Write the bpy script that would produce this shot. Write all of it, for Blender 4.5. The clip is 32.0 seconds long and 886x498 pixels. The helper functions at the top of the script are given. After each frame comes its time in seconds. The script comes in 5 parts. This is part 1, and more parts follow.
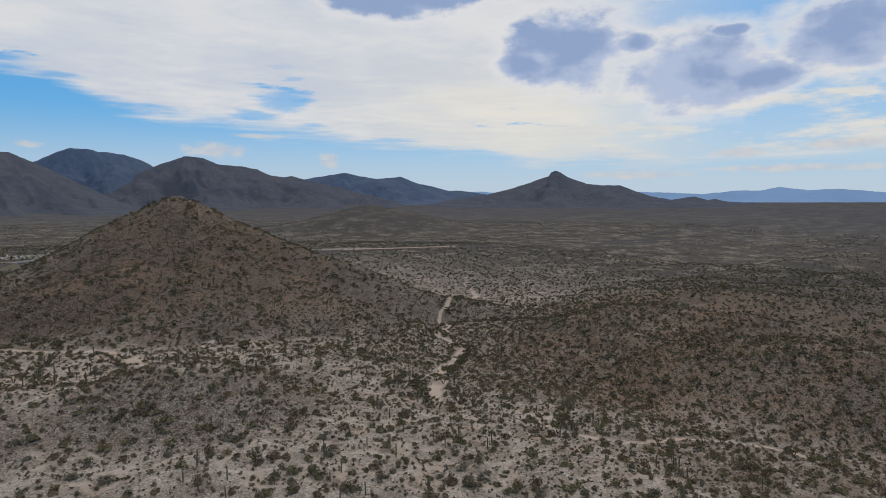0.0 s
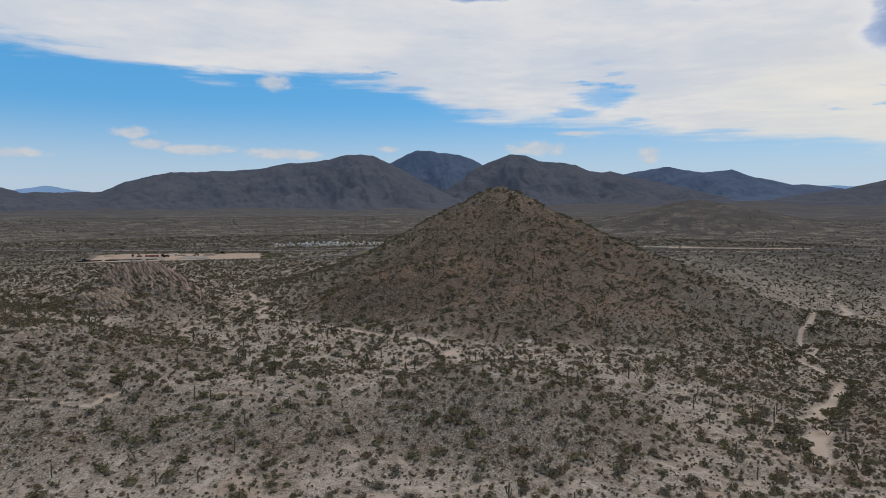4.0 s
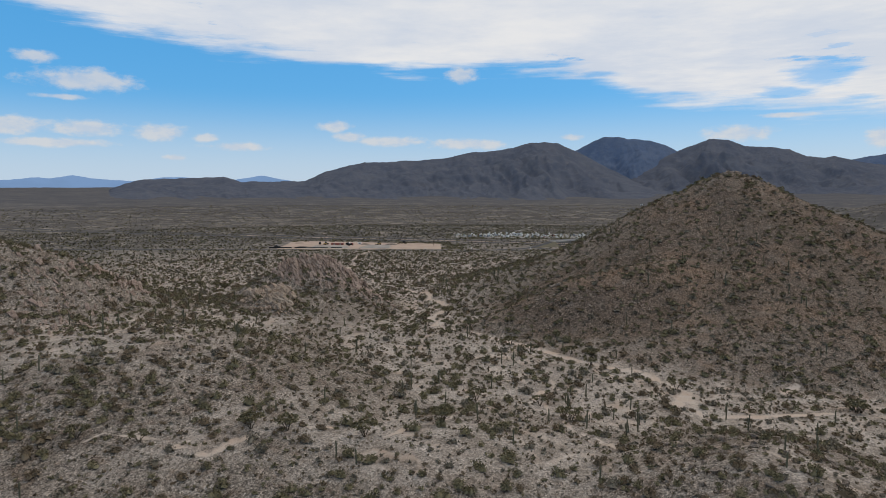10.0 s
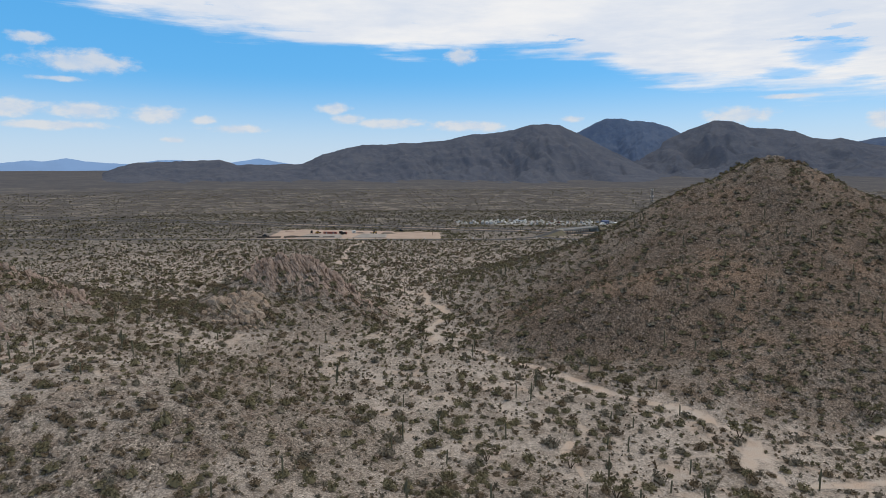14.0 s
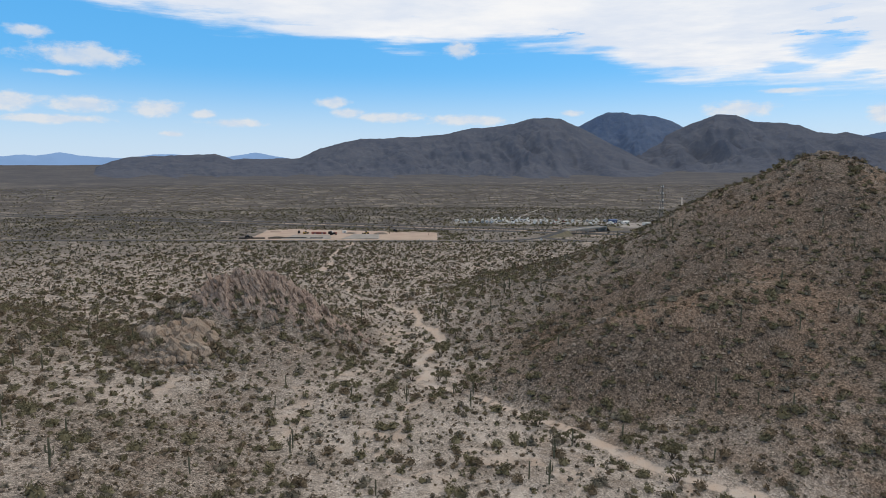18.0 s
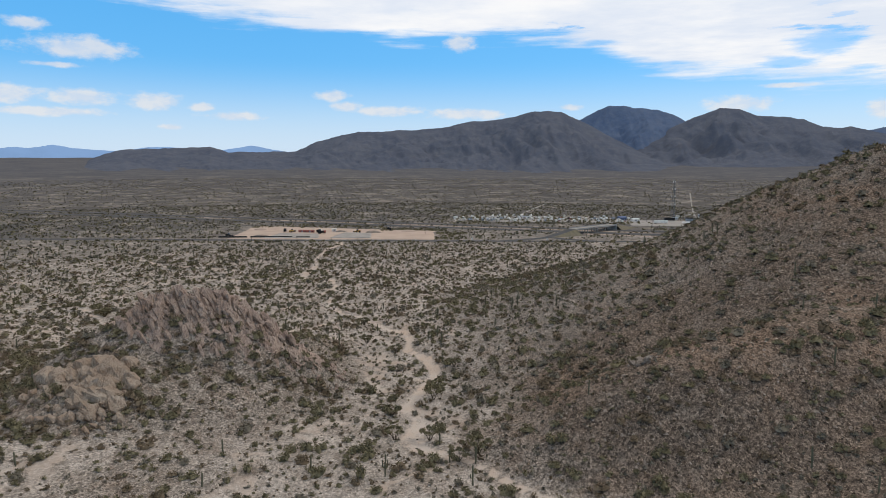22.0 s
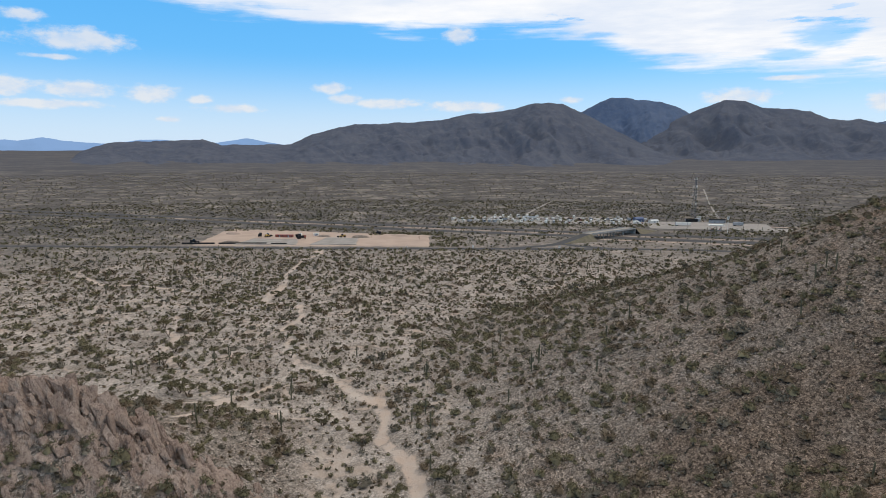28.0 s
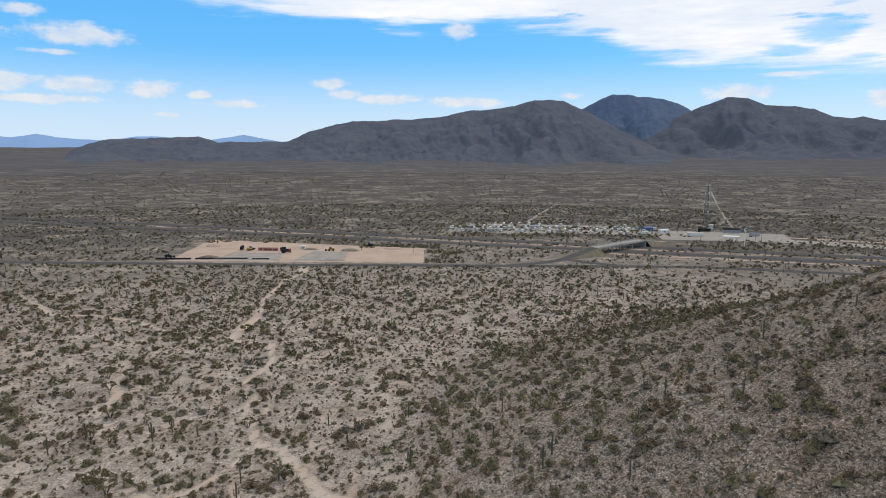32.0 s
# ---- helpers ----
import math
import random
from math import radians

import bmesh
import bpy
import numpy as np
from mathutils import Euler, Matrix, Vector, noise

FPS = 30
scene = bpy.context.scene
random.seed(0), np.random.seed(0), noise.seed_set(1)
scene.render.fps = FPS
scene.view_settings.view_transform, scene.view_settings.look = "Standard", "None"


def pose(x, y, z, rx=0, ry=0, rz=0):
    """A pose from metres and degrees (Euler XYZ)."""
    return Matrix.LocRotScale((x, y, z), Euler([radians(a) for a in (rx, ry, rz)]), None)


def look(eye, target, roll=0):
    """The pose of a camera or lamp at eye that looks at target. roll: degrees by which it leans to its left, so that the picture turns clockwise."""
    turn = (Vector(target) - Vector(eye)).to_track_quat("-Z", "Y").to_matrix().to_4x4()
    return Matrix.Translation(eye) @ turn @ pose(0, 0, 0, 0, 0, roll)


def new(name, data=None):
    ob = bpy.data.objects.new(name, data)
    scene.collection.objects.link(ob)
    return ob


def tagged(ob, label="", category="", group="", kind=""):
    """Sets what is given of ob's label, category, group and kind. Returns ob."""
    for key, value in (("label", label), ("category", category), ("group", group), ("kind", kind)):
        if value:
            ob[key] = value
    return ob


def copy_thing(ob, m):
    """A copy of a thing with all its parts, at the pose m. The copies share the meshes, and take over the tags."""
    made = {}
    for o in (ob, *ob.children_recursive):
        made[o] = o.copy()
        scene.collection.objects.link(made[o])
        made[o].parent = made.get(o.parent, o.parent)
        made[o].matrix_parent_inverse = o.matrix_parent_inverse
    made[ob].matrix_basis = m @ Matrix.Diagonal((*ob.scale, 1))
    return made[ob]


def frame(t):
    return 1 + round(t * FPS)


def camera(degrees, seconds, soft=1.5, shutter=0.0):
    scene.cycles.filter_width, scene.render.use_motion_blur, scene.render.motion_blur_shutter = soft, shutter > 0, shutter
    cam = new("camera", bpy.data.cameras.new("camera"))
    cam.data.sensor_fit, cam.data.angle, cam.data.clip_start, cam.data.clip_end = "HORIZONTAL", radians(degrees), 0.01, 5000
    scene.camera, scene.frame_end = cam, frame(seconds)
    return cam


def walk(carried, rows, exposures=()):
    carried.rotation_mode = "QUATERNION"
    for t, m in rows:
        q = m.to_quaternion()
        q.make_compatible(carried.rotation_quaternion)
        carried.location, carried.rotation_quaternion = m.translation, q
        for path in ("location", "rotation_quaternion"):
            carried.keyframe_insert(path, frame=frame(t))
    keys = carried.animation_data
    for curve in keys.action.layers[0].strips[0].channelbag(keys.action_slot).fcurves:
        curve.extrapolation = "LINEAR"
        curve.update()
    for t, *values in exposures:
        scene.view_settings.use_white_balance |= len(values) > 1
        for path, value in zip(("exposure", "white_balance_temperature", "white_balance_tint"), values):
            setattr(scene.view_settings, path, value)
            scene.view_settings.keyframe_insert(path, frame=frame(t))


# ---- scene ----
# The flight: seconds, place in metres, yaw to the left, pitch up and roll in degrees.
FLIGHT = [
    (0, -22.37, -114.07, 80.64, -44.816, -4.425, -0.031),
    (0.5, -19.92, -109.15, 78.82, -44.808, -4.445, -0.048),
    (1, -17.36, -104.11, 77.33, -44.827, -4.464, -0.061),
    (1.5, -14.66, -98.85, 76.49, -44.592, -4.482, -0.067),
    (2, -11.96, -93.33, 76.29, -38.389, -4.561, -0.069),
    (2.5, -9.28, -87.83, 76.40, -31.491, -4.613, -0.065),
    (3, -7.03, -82.30, 76.49, -26.708, -4.644, -0.062),
    (3.5, -5.37, -76.76, 76.41, -21.432, -4.683, -0.061),
    (4, -4.21, -71.24, 76.25, -16.483, -4.750, -0.062),
    (4.5, -3.19, -65.78, 76.05, -11.541, -4.760, -0.063),
    (6.5, -0.21, -43.33, 75.28, -0.093, -4.804, -0.045),
    (7, -0.04, -37.12, 75.17, -0.065, -4.783, -0.044),
    (7.5, 0.05, -30.91, 75.02, -0.055, -4.796, -0.047),
    (8, 0.10, -24.70, 74.90, -0.044, -4.778, -0.052),
    (8.5, 0.10, -18.51, 74.81, -0.027, -4.794, -0.055),
    (9, 0.08, -12.33, 74.82, -0.012, -4.807, -0.057),
    (9.5, 0.04, -6.16, 74.91, -0.001, -4.859, -0.055),
    (10, 0.00, 0.00, 75.00, -0.000, -5.728, -0.047),
    (10.5, -0.05, 6.21, 75.14, -0.003, -6.659, -0.035),
    (11, -0.04, 12.47, 75.35, -0.015, -6.947, -0.020),
    (11.5, -0.05, 18.74, 75.60, -0.021, -6.994, -0.010),
    (12, -0.11, 25.01, 75.89, -0.014, -7.086, -0.012),
    (12.5, -0.15, 31.26, 76.26, -0.027, -7.143, -0.028),
    (13, -0.18, 37.45, 76.70, -0.033, -7.184, -0.055),
    (13.5, -0.19, 43.58, 77.20, -0.038, -7.231, -0.087),
    (14, -0.15, 49.66, 77.70, -0.033, -7.323, -0.120),
    (14.5, -0.05, 55.74, 78.20, -0.035, -7.370, -0.152),
    (16.5, 1.40, 81.27, 79.35, -0.019, -7.677, -0.122),
    (17, 1.90, 88.13, 79.33, -0.041, -7.728, -0.117),
    (18, 2.70, 102.08, 79.17, -0.072, -7.845, -0.081),
    (19, 3.04, 115.49, 78.92, -0.097, -7.972, 0.014),
    (20, 3.31, 128.37, 78.50, -0.143, -8.127, 0.079),
    (20.5, 3.53, 134.81, 78.34, -0.156, -8.282, 0.091),
    (21, 3.77, 141.25, 78.20, -0.165, -8.240, 0.098),
    (22, 4.26, 154.19, 78.00, -0.169, -8.388, 0.081),
    (23, 4.44, 167.07, 77.88, -0.164, -8.529, 0.031),
    (24, 4.89, 179.82, 77.48, -0.198, -8.615, 0.006),
    (25, 5.30, 192.18, 77.69, -0.208, -8.719, 0.059),
    (25.5, 5.36, 198.54, 77.71, -0.222, -8.820, 0.092),
    (27.5, 6.10, 226.02, 78.59, -0.265, -8.981, 0.107),
    (28, 6.84, 232.04, 79.69, -0.260, -9.043, 0.105),
    (28.5, 7.62, 237.82, 80.79, -0.249, -9.097, 0.102),
    (29, 8.32, 243.38, 81.83, -0.230, -9.124, 0.098),
    (29.5, 8.89, 248.74, 82.87, -0.216, -9.186, 0.093),
    (30, 9.35, 253.98, 83.92, -0.220, -9.221, 0.093),
    (30.5, 9.63, 259.22, 85.07, -0.231, -9.288, 0.102),
    (31, 9.77, 264.50, 86.31, -0.253, -9.315, 0.121),
    (31.5, 9.87, 269.78, 87.53, -0.282, -9.364, 0.151),
    (32, 9.91, 275.00, 88.70, -0.304, -9.415, 0.187),
]


def flown(x, y, z, yaw, pitch, roll):
    a, b = radians(yaw), radians(pitch)
    ahead = Vector((-math.sin(a) * math.cos(b), math.cos(a) * math.cos(b), math.sin(b)))
    return look((x, y, z), Vector((x, y, z)) + 100 * ahead, roll)


cam = camera(70.64, 32.0, soft=0.9)
walk(cam, [(r[0], flown(*r[1:])) for r in FLIGHT], [(0, -0.42), (1.5, -0.42), (4.5, -0.38), (9, -0.30), (14, -0.12), (20, -0.02), (32, 0.08)])

# ---------------------------------------------------------------- sky and light
SUN_AZ, SUN_EL = 70.0, 46.0          # degrees to the right of +y, and up

# Clouds as (azimuth, elevation, half width, half height) in degrees.
FAIR_CLOUDS = [(-29.2, 8.2, 4.2, 0.95), (-32.5, 9.7, 1.5, 0.5), (-31.0, 6.9, 2.2, 0.25), (1.6, 9.8, 1.6, 0.75),
               (-34.5, 4.6, 3.4, 0.8), (-29.3, 4.6, 2.7, 0.75), (-24.0, 4.4, 2.4, 0.8), (-20.5, 4.1, 1.2, 0.42), (-18.0, 3.4, 2.8, 0.42),
               (-31.5, 3.4, 4.4, 0.42), (-23.0, 2.4, 1.1, 0.3), (-9.6, 5.3, 1.5, 0.6), (-8.4, 4.4, 1.6, 0.5), (-4.8, 4.0, 3.4, 0.5),
               (2.2, 3.8, 4.2, 0.55), (11.5, 4.3, 1.2, 0.3), (25.2, 4.3, 3.2, 0.7), (34.6, 3.6, 1.1, 0.9), (28.3, 5.6, 2.5, 0.22),
               (83.0, 6.2, 1.6, 0.8), (80.5, 7.5, 1.4, 0.4), (77.5, 4.4, 4.0, 0.5), (70.0, 3.9, 2.2, 0.5), (74.0, 2.6, 7.0, 0.35), (62.0, 2.2, 5.0, 0.4)]
TORN_SKY = [(30.6, 8.4, 2.2, 0.8), (28.2, 7.4, 1.8, 0.4), (33.5, 6.5, 1.6, 0.3), (14.0, 9.6, 2.0, 0.25), (40.5, 5.4, 2.5, 0.3)]
DARK_CLOUDS = [(56.0, 13.0, 4.6, 2.7), (52.2, 11.8, 2.3, 1.0), (66.8, 10.6, 4.8, 2.5), (71.0, 9.8, 3.0, 1.2), (77.4, 12.4, 4.2, 2.2),
               (41.0, 17.6, 5.6, 1.6), (46.5, 18.0, 4.5, 1.0), (61.5, 13.2, 1.6, 0.7), (69.0, 13.6, 1.2, 0.4), (20.5, 17.6, 3.4, 0.7)]


def build_world():
    world = bpy.data.worlds.new("sky")
    scene.world = world
    world.use_nodes = True
    nt = world.node_tree
    nt.nodes.clear()

    def node(kind, *ins, **props):
        n = nt.nodes.new(kind)
        for k, v in props.items():
            setattr(n, k, v)
        for k, v in enumerate(ins):
            if v is None:
                continue
            if hasattr(v, "is_linked"):
                nt.links.new(v, n.inputs[k])
            else:
                n.inputs[k].default_value = v
        return n

    def calc(op, *ins, **props):
        return node("ShaderNodeMath", *ins, operation=op, **props).outputs[0]

    def blend(fac, a, b):
        n = nt.nodes.new("ShaderNodeMix")
        n.data_type = "RGBA"
        for socket, v in ((n.inputs[0], fac), (n.inputs[6], a), (n.inputs[7], b)):
            if hasattr(v, "is_linked"):
                nt.links.new(v, socket)
            else:
                socket.default_value = v if isinstance(v, float) else (*v, 1)
        return n.outputs[2]

    def span(v, a, b):
        n = node("ShaderNodeMapRange", v, a, b, 0.0, 1.0, interpolation_type="SMOOTHSTEP")
        return n.outputs[0]

    def cloud_noise(vec, scale, detail, rough_=0.55):
        n = node("ShaderNodeTexNoise", vec)
        n.inputs["Scale"].default_value, n.inputs["Detail"].default_value, n.inputs["Roughness"].default_value = scale, detail, rough_
        return n.outputs[0]

    def bank(rows, loose, form):
        nearest = None
        for a, e, w, h in rows:
            at = node("ShaderNodeVectorMath", chart, (1 / w, 1 / h, 0.0), (-a / w, -e / h, 0.0), operation="MULTIPLY_ADD").outputs[0]
            d = node("ShaderNodeVectorMath", at, operation="LENGTH").outputs["Value"]
            nearest = d if nearest is None else calc("MINIMUM", nearest, d)
        return calc("MULTIPLY_ADD", calc("SUBTRACT", form, 0.5), loose, nearest)

    sky = node("ShaderNodeTexSky", sky_type="NISHITA", sun_disc=False, sun_elevation=radians(SUN_EL), sun_rotation=radians(SUN_AZ),
               air_density=1.0, dust_density=0.3, ozone_density=2.2, altitude=400.0)
    tint = nt.nodes.new("ShaderNodeHueSaturation")
    tint.inputs["Saturation"].default_value, tint.inputs["Value"].default_value = 1.25, 0.150
    nt.links.new(sky.outputs[0], tint.inputs["Color"])
    clear = blend(0.7, tint.outputs[0], (0.085, 0.465, 0.96))

    way = node("ShaderNodeTexCoord").outputs["Generated"]
    sep = node("ShaderNodeSeparateXYZ", way)
    dx, dy, dz = sep.outputs
    az = calc("MULTIPLY", calc("ARCTAN2", dx, dy), 57.2958)
    el = calc("MULTIPLY", calc("ARCSINE", dz), 57.2958)
    chart = node("ShaderNodeCombineXYZ", az, el, 0.0).outputs[0]

    # The cloud deck, on a level plane high above.
    up = calc("MAXIMUM", dz, 0.02)
    deck = node("ShaderNodeCombineXYZ", calc("DIVIDE", dx, up), calc("DIVIDE", dy, up), 0.0).outputs[0]
    broad, fine = cloud_noise(deck, 0.35, 8, 0.6), cloud_noise(deck, 1.3, 8, 0.62)
    stretched = node("ShaderNodeVectorMath", chart, (0.05, 0.22, 1.0), operation="MULTIPLY").outputs[0]
    wisps = cloud_noise(stretched, 1.6, 9, 0.62)
    hump = calc("MULTIPLY", span(az, -6.0, 5.0), calc("SUBTRACT", 1.0, span(az, 10.0, 22.0)))
    edge = calc("MULTIPLY_ADD", hump, 1.8, calc("MAXIMUM", calc("MULTIPLY_ADD", az, -0.118, 9.3), 3.0))
    streaks = cloud_noise(node("ShaderNodeVectorMath", chart, (0.035, 0.55, 1.0), operation="MULTIPLY").outputs[0], 1.5, 7, 0.6)
    over = calc("SUBTRACT", el, edge)
    soft = calc("MULTIPLY_ADD", calc("SUBTRACT", wisps, 0.5), 3.6, calc("MULTIPLY_ADD", calc("SUBTRACT", streaks, 0.5), 4.0, over))
    sheet = span(soft, -0.5, 1.0)
    holes = span(calc("MULTIPLY_ADD", calc("SUBTRACT", fine, 0.5), 0.8, wisps), 0.22, 0.34)
    near_edge = calc("SUBTRACT", 1.0, span(over, 2.0, 7.0))
    gaps = calc("MULTIPLY", span(az, 52.0, 72.0), span(wisps, 0.42, 0.56))
    sheet = calc("MULTIPLY", sheet, calc("SUBTRACT", 1.0, calc("MULTIPLY", gaps, 0.75)))
    sheet = calc("MULTIPLY", sheet, calc("MAXIMUM", holes, calc("SUBTRACT", 1.0, near_edge)))
    shade = span(calc("MULTIPLY_ADD", calc("SUBTRACT", fine, 0.5), 0.7, broad), 0.30, 0.72)
    white = blend(shade, (0.72, 0.79, 0.91), (0.96, 0.96, 0.97))
    warm = calc("MULTIPLY", span(az, 25.0, 60.0), calc("SUBTRACT", 1.0, span(el, 6.0, 16.0)))
    white = blend(calc("MULTIPLY", warm, calc("MULTIPLY_ADD", wisps, 1.3, 0.0)), white, (1.12, 1.04, 0.87))
    torn = calc("SUBTRACT", 1.0, span(bank(TORN_SKY, 4.5, calc("MULTIPLY_ADD", calc("SUBTRACT", fine, 0.5), 0.6, wisps)), 0.1, 1.3))
    sheet = calc("MULTIPLY", sheet, calc("MULTIPLY_ADD", torn, -0.7, 1.0))
    colour = blend(sheet, clear, white)
    # Pale veil low over the horizon.
    colour = blend(calc("MULTIPLY", calc("SUBTRACT", 1.0, span(el, 0.0, 8.5)), 0.76), colour, (0.70, 0.81, 0.92))

    billow = cloud_noise(node("ShaderNodeVectorMath", chart, (1.0, 1.9, 1.0), operation="MULTIPLY").outputs[0], 0.55, 9, 0.6)

    fair = calc("SUBTRACT", 1.0, span(bank(FAIR_CLOUDS, 1.7, billow), 0.40, 1.10))
    puff = blend(span(billow, 0.38, 0.62), (0.85, 0.82, 0.80), (0.70, 0.74, 0.82))
    colour = blend(calc("MULTIPLY", fair, 0.7), colour, puff)
    heap = cloud_noise(node("ShaderNodeVectorMath", chart, (1.0, 1.6, 1.0), operation="MULTIPLY").outputs[0], 0.24, 8, 0.5)
    bank_dark = bank(DARK_CLOUDS, 1.5, calc("MULTIPLY_ADD", calc("SUBTRACT", billow, 0.5), 0.5, heap))
    rim = calc("SUBTRACT", 1.0, span(bank_dark, 1.1, 1.9))
    colour = blend(calc("MULTIPLY", rim, 0.8), colour, (0.98, 0.98, 1.0))
    dark = calc("SUBTRACT", 1.0, span(bank_dark, 0.88, 1.34))
    grey = blend(span(calc("MULTIPLY_ADD", el, -0.05, calc("MULTIPLY_ADD", bank_dark, 0.45, heap)), -0.05, 0.45), (0.35, 0.48, 0.76), (0.58, 0.68, 0.91))
    colour = blend(calc("MULTIPLY", dark, 0.97), colour, grey)
    bg = node("ShaderNodeBackground", colour, 1.0)
    node("ShaderNodeOutputWorld", bg.outputs[0])


build_world()
sun = new("sun", bpy.data.lights.new("sun", "SUN"))
sun.data.energy, sun.data.angle, sun.data.color = 1.2, radians(12), (1.0, 0.94, 0.85)
sun_way = Vector((math.sin(radians(SUN_AZ)) * math.cos(radians(SUN_EL)), math.cos(radians(SUN_AZ)) * math.cos(radians(SUN_EL)), math.sin(radians(SUN_EL))))
sun.matrix_world = look((0, 0, 500), Vector((0, 0, 500)) - sun_way)

# ---------------------------------------------------------------- materials
class Shade:
    """A material with short calls for its nodes."""

    def __init__(self, name, rough_=0.9, metal=0.0):
        self.m = bpy.data.materials.new(name)
        self.m.use_nodes = True
        self.nt = self.m.node_tree
        self.b = self.nt.nodes["Principled BSDF"]
        self.b.inputs["Roughness"].default_value, self.b.inputs["Metallic"].default_value = rough_, metal
        self.b.inputs["Specular IOR Level"].default_value = 0.0 if rough_ > 0.75 else 0.4
        self.pos = self.add("ShaderNodeNewGeometry").outputs["Position"]

    def add(self, kind, **props):
        n = self.nt.nodes.new(kind)
        for k, v in props.items():
            setattr(n, k, v)
        return n

    def put(self, socket, v):
        if hasattr(v, "is_linked"):
            self.nt.links.new(v, socket)
        else:
            socket.default_value = (*v, 1) if isinstance(v, tuple) and len(v) == 3 and socket.type == "RGBA" else v

    def noise(self, scale, detail=4.0, rough_=0.55, at=None):
        n = self.add("ShaderNodeTexNoise")
        self.put(n.inputs["Vector"], at or self.pos)
        n.inputs["Scale"].default_value, n.inputs["Detail"].default_value, n.inputs["Roughness"].default_value = scale, detail, rough_
        return n.outputs[0]

    def cells(self, scale, at=None):
        n = self.add("ShaderNodeTexVoronoi")
        self.put(n.inputs["Vector"], at or self.pos)
        n.inputs["Scale"].default_value = scale
        return n.outputs["Distance"], n.outputs["Color"]

    def math(self, op, a, b=0.0, c=0.0):
        n = self.add("ShaderNodeMath", operation=op)
        for k, v in enumerate((a, b, c)):
            self.put(n.inputs[k], v)
        return n.outputs[0]

    def span(self, v, lo, hi, a=0.0, b=1.0):
        n = self.add("ShaderNodeMapRange")
        for k, q in enumerate((v, lo, hi, a, b)):
            self.put(n.inputs[k], q)
        return n.outputs[0]

    def mix(self, fac, a, b, how="MIX"):
        n = self.add("ShaderNodeMix", data_type="RGBA", blend_type=how)
        self.put(n.inputs[0], fac)
        self.put(n.inputs[6], a)
        self.put(n.inputs[7], b)
        return n.outputs[2]

    def attr(self, name):
        return self.add("ShaderNodeAttribute", attribute_name=name).outputs["Fac"]

    def island(self):
        return self.add("ShaderNodeNewGeometry").outputs["Random Per Island"]

    def each(self):
        return self.add("ShaderNodeObjectInfo").outputs["Random"]

    def stretch(self, v, at=None):
        n = self.add("ShaderNodeVectorMath", operation="MULTIPLY")
        self.put(n.inputs[0], at or self.pos)
        n.inputs[1].default_value = v
        return n.outputs[0]

    def done(self, colour, bump=None, strength=0.5, distance=0.1):
        self.put(self.b.inputs["Base Color"], colour)
        if bump is not None:
            n = self.add("ShaderNodeBump")
            n.inputs["Strength"].default_value, n.inputs["Distance"].default_value = strength, distance
            self.put(n.inputs["Height"], bump)
            self.put(self.b.inputs["Normal"], n.outputs[0])
        return self.m


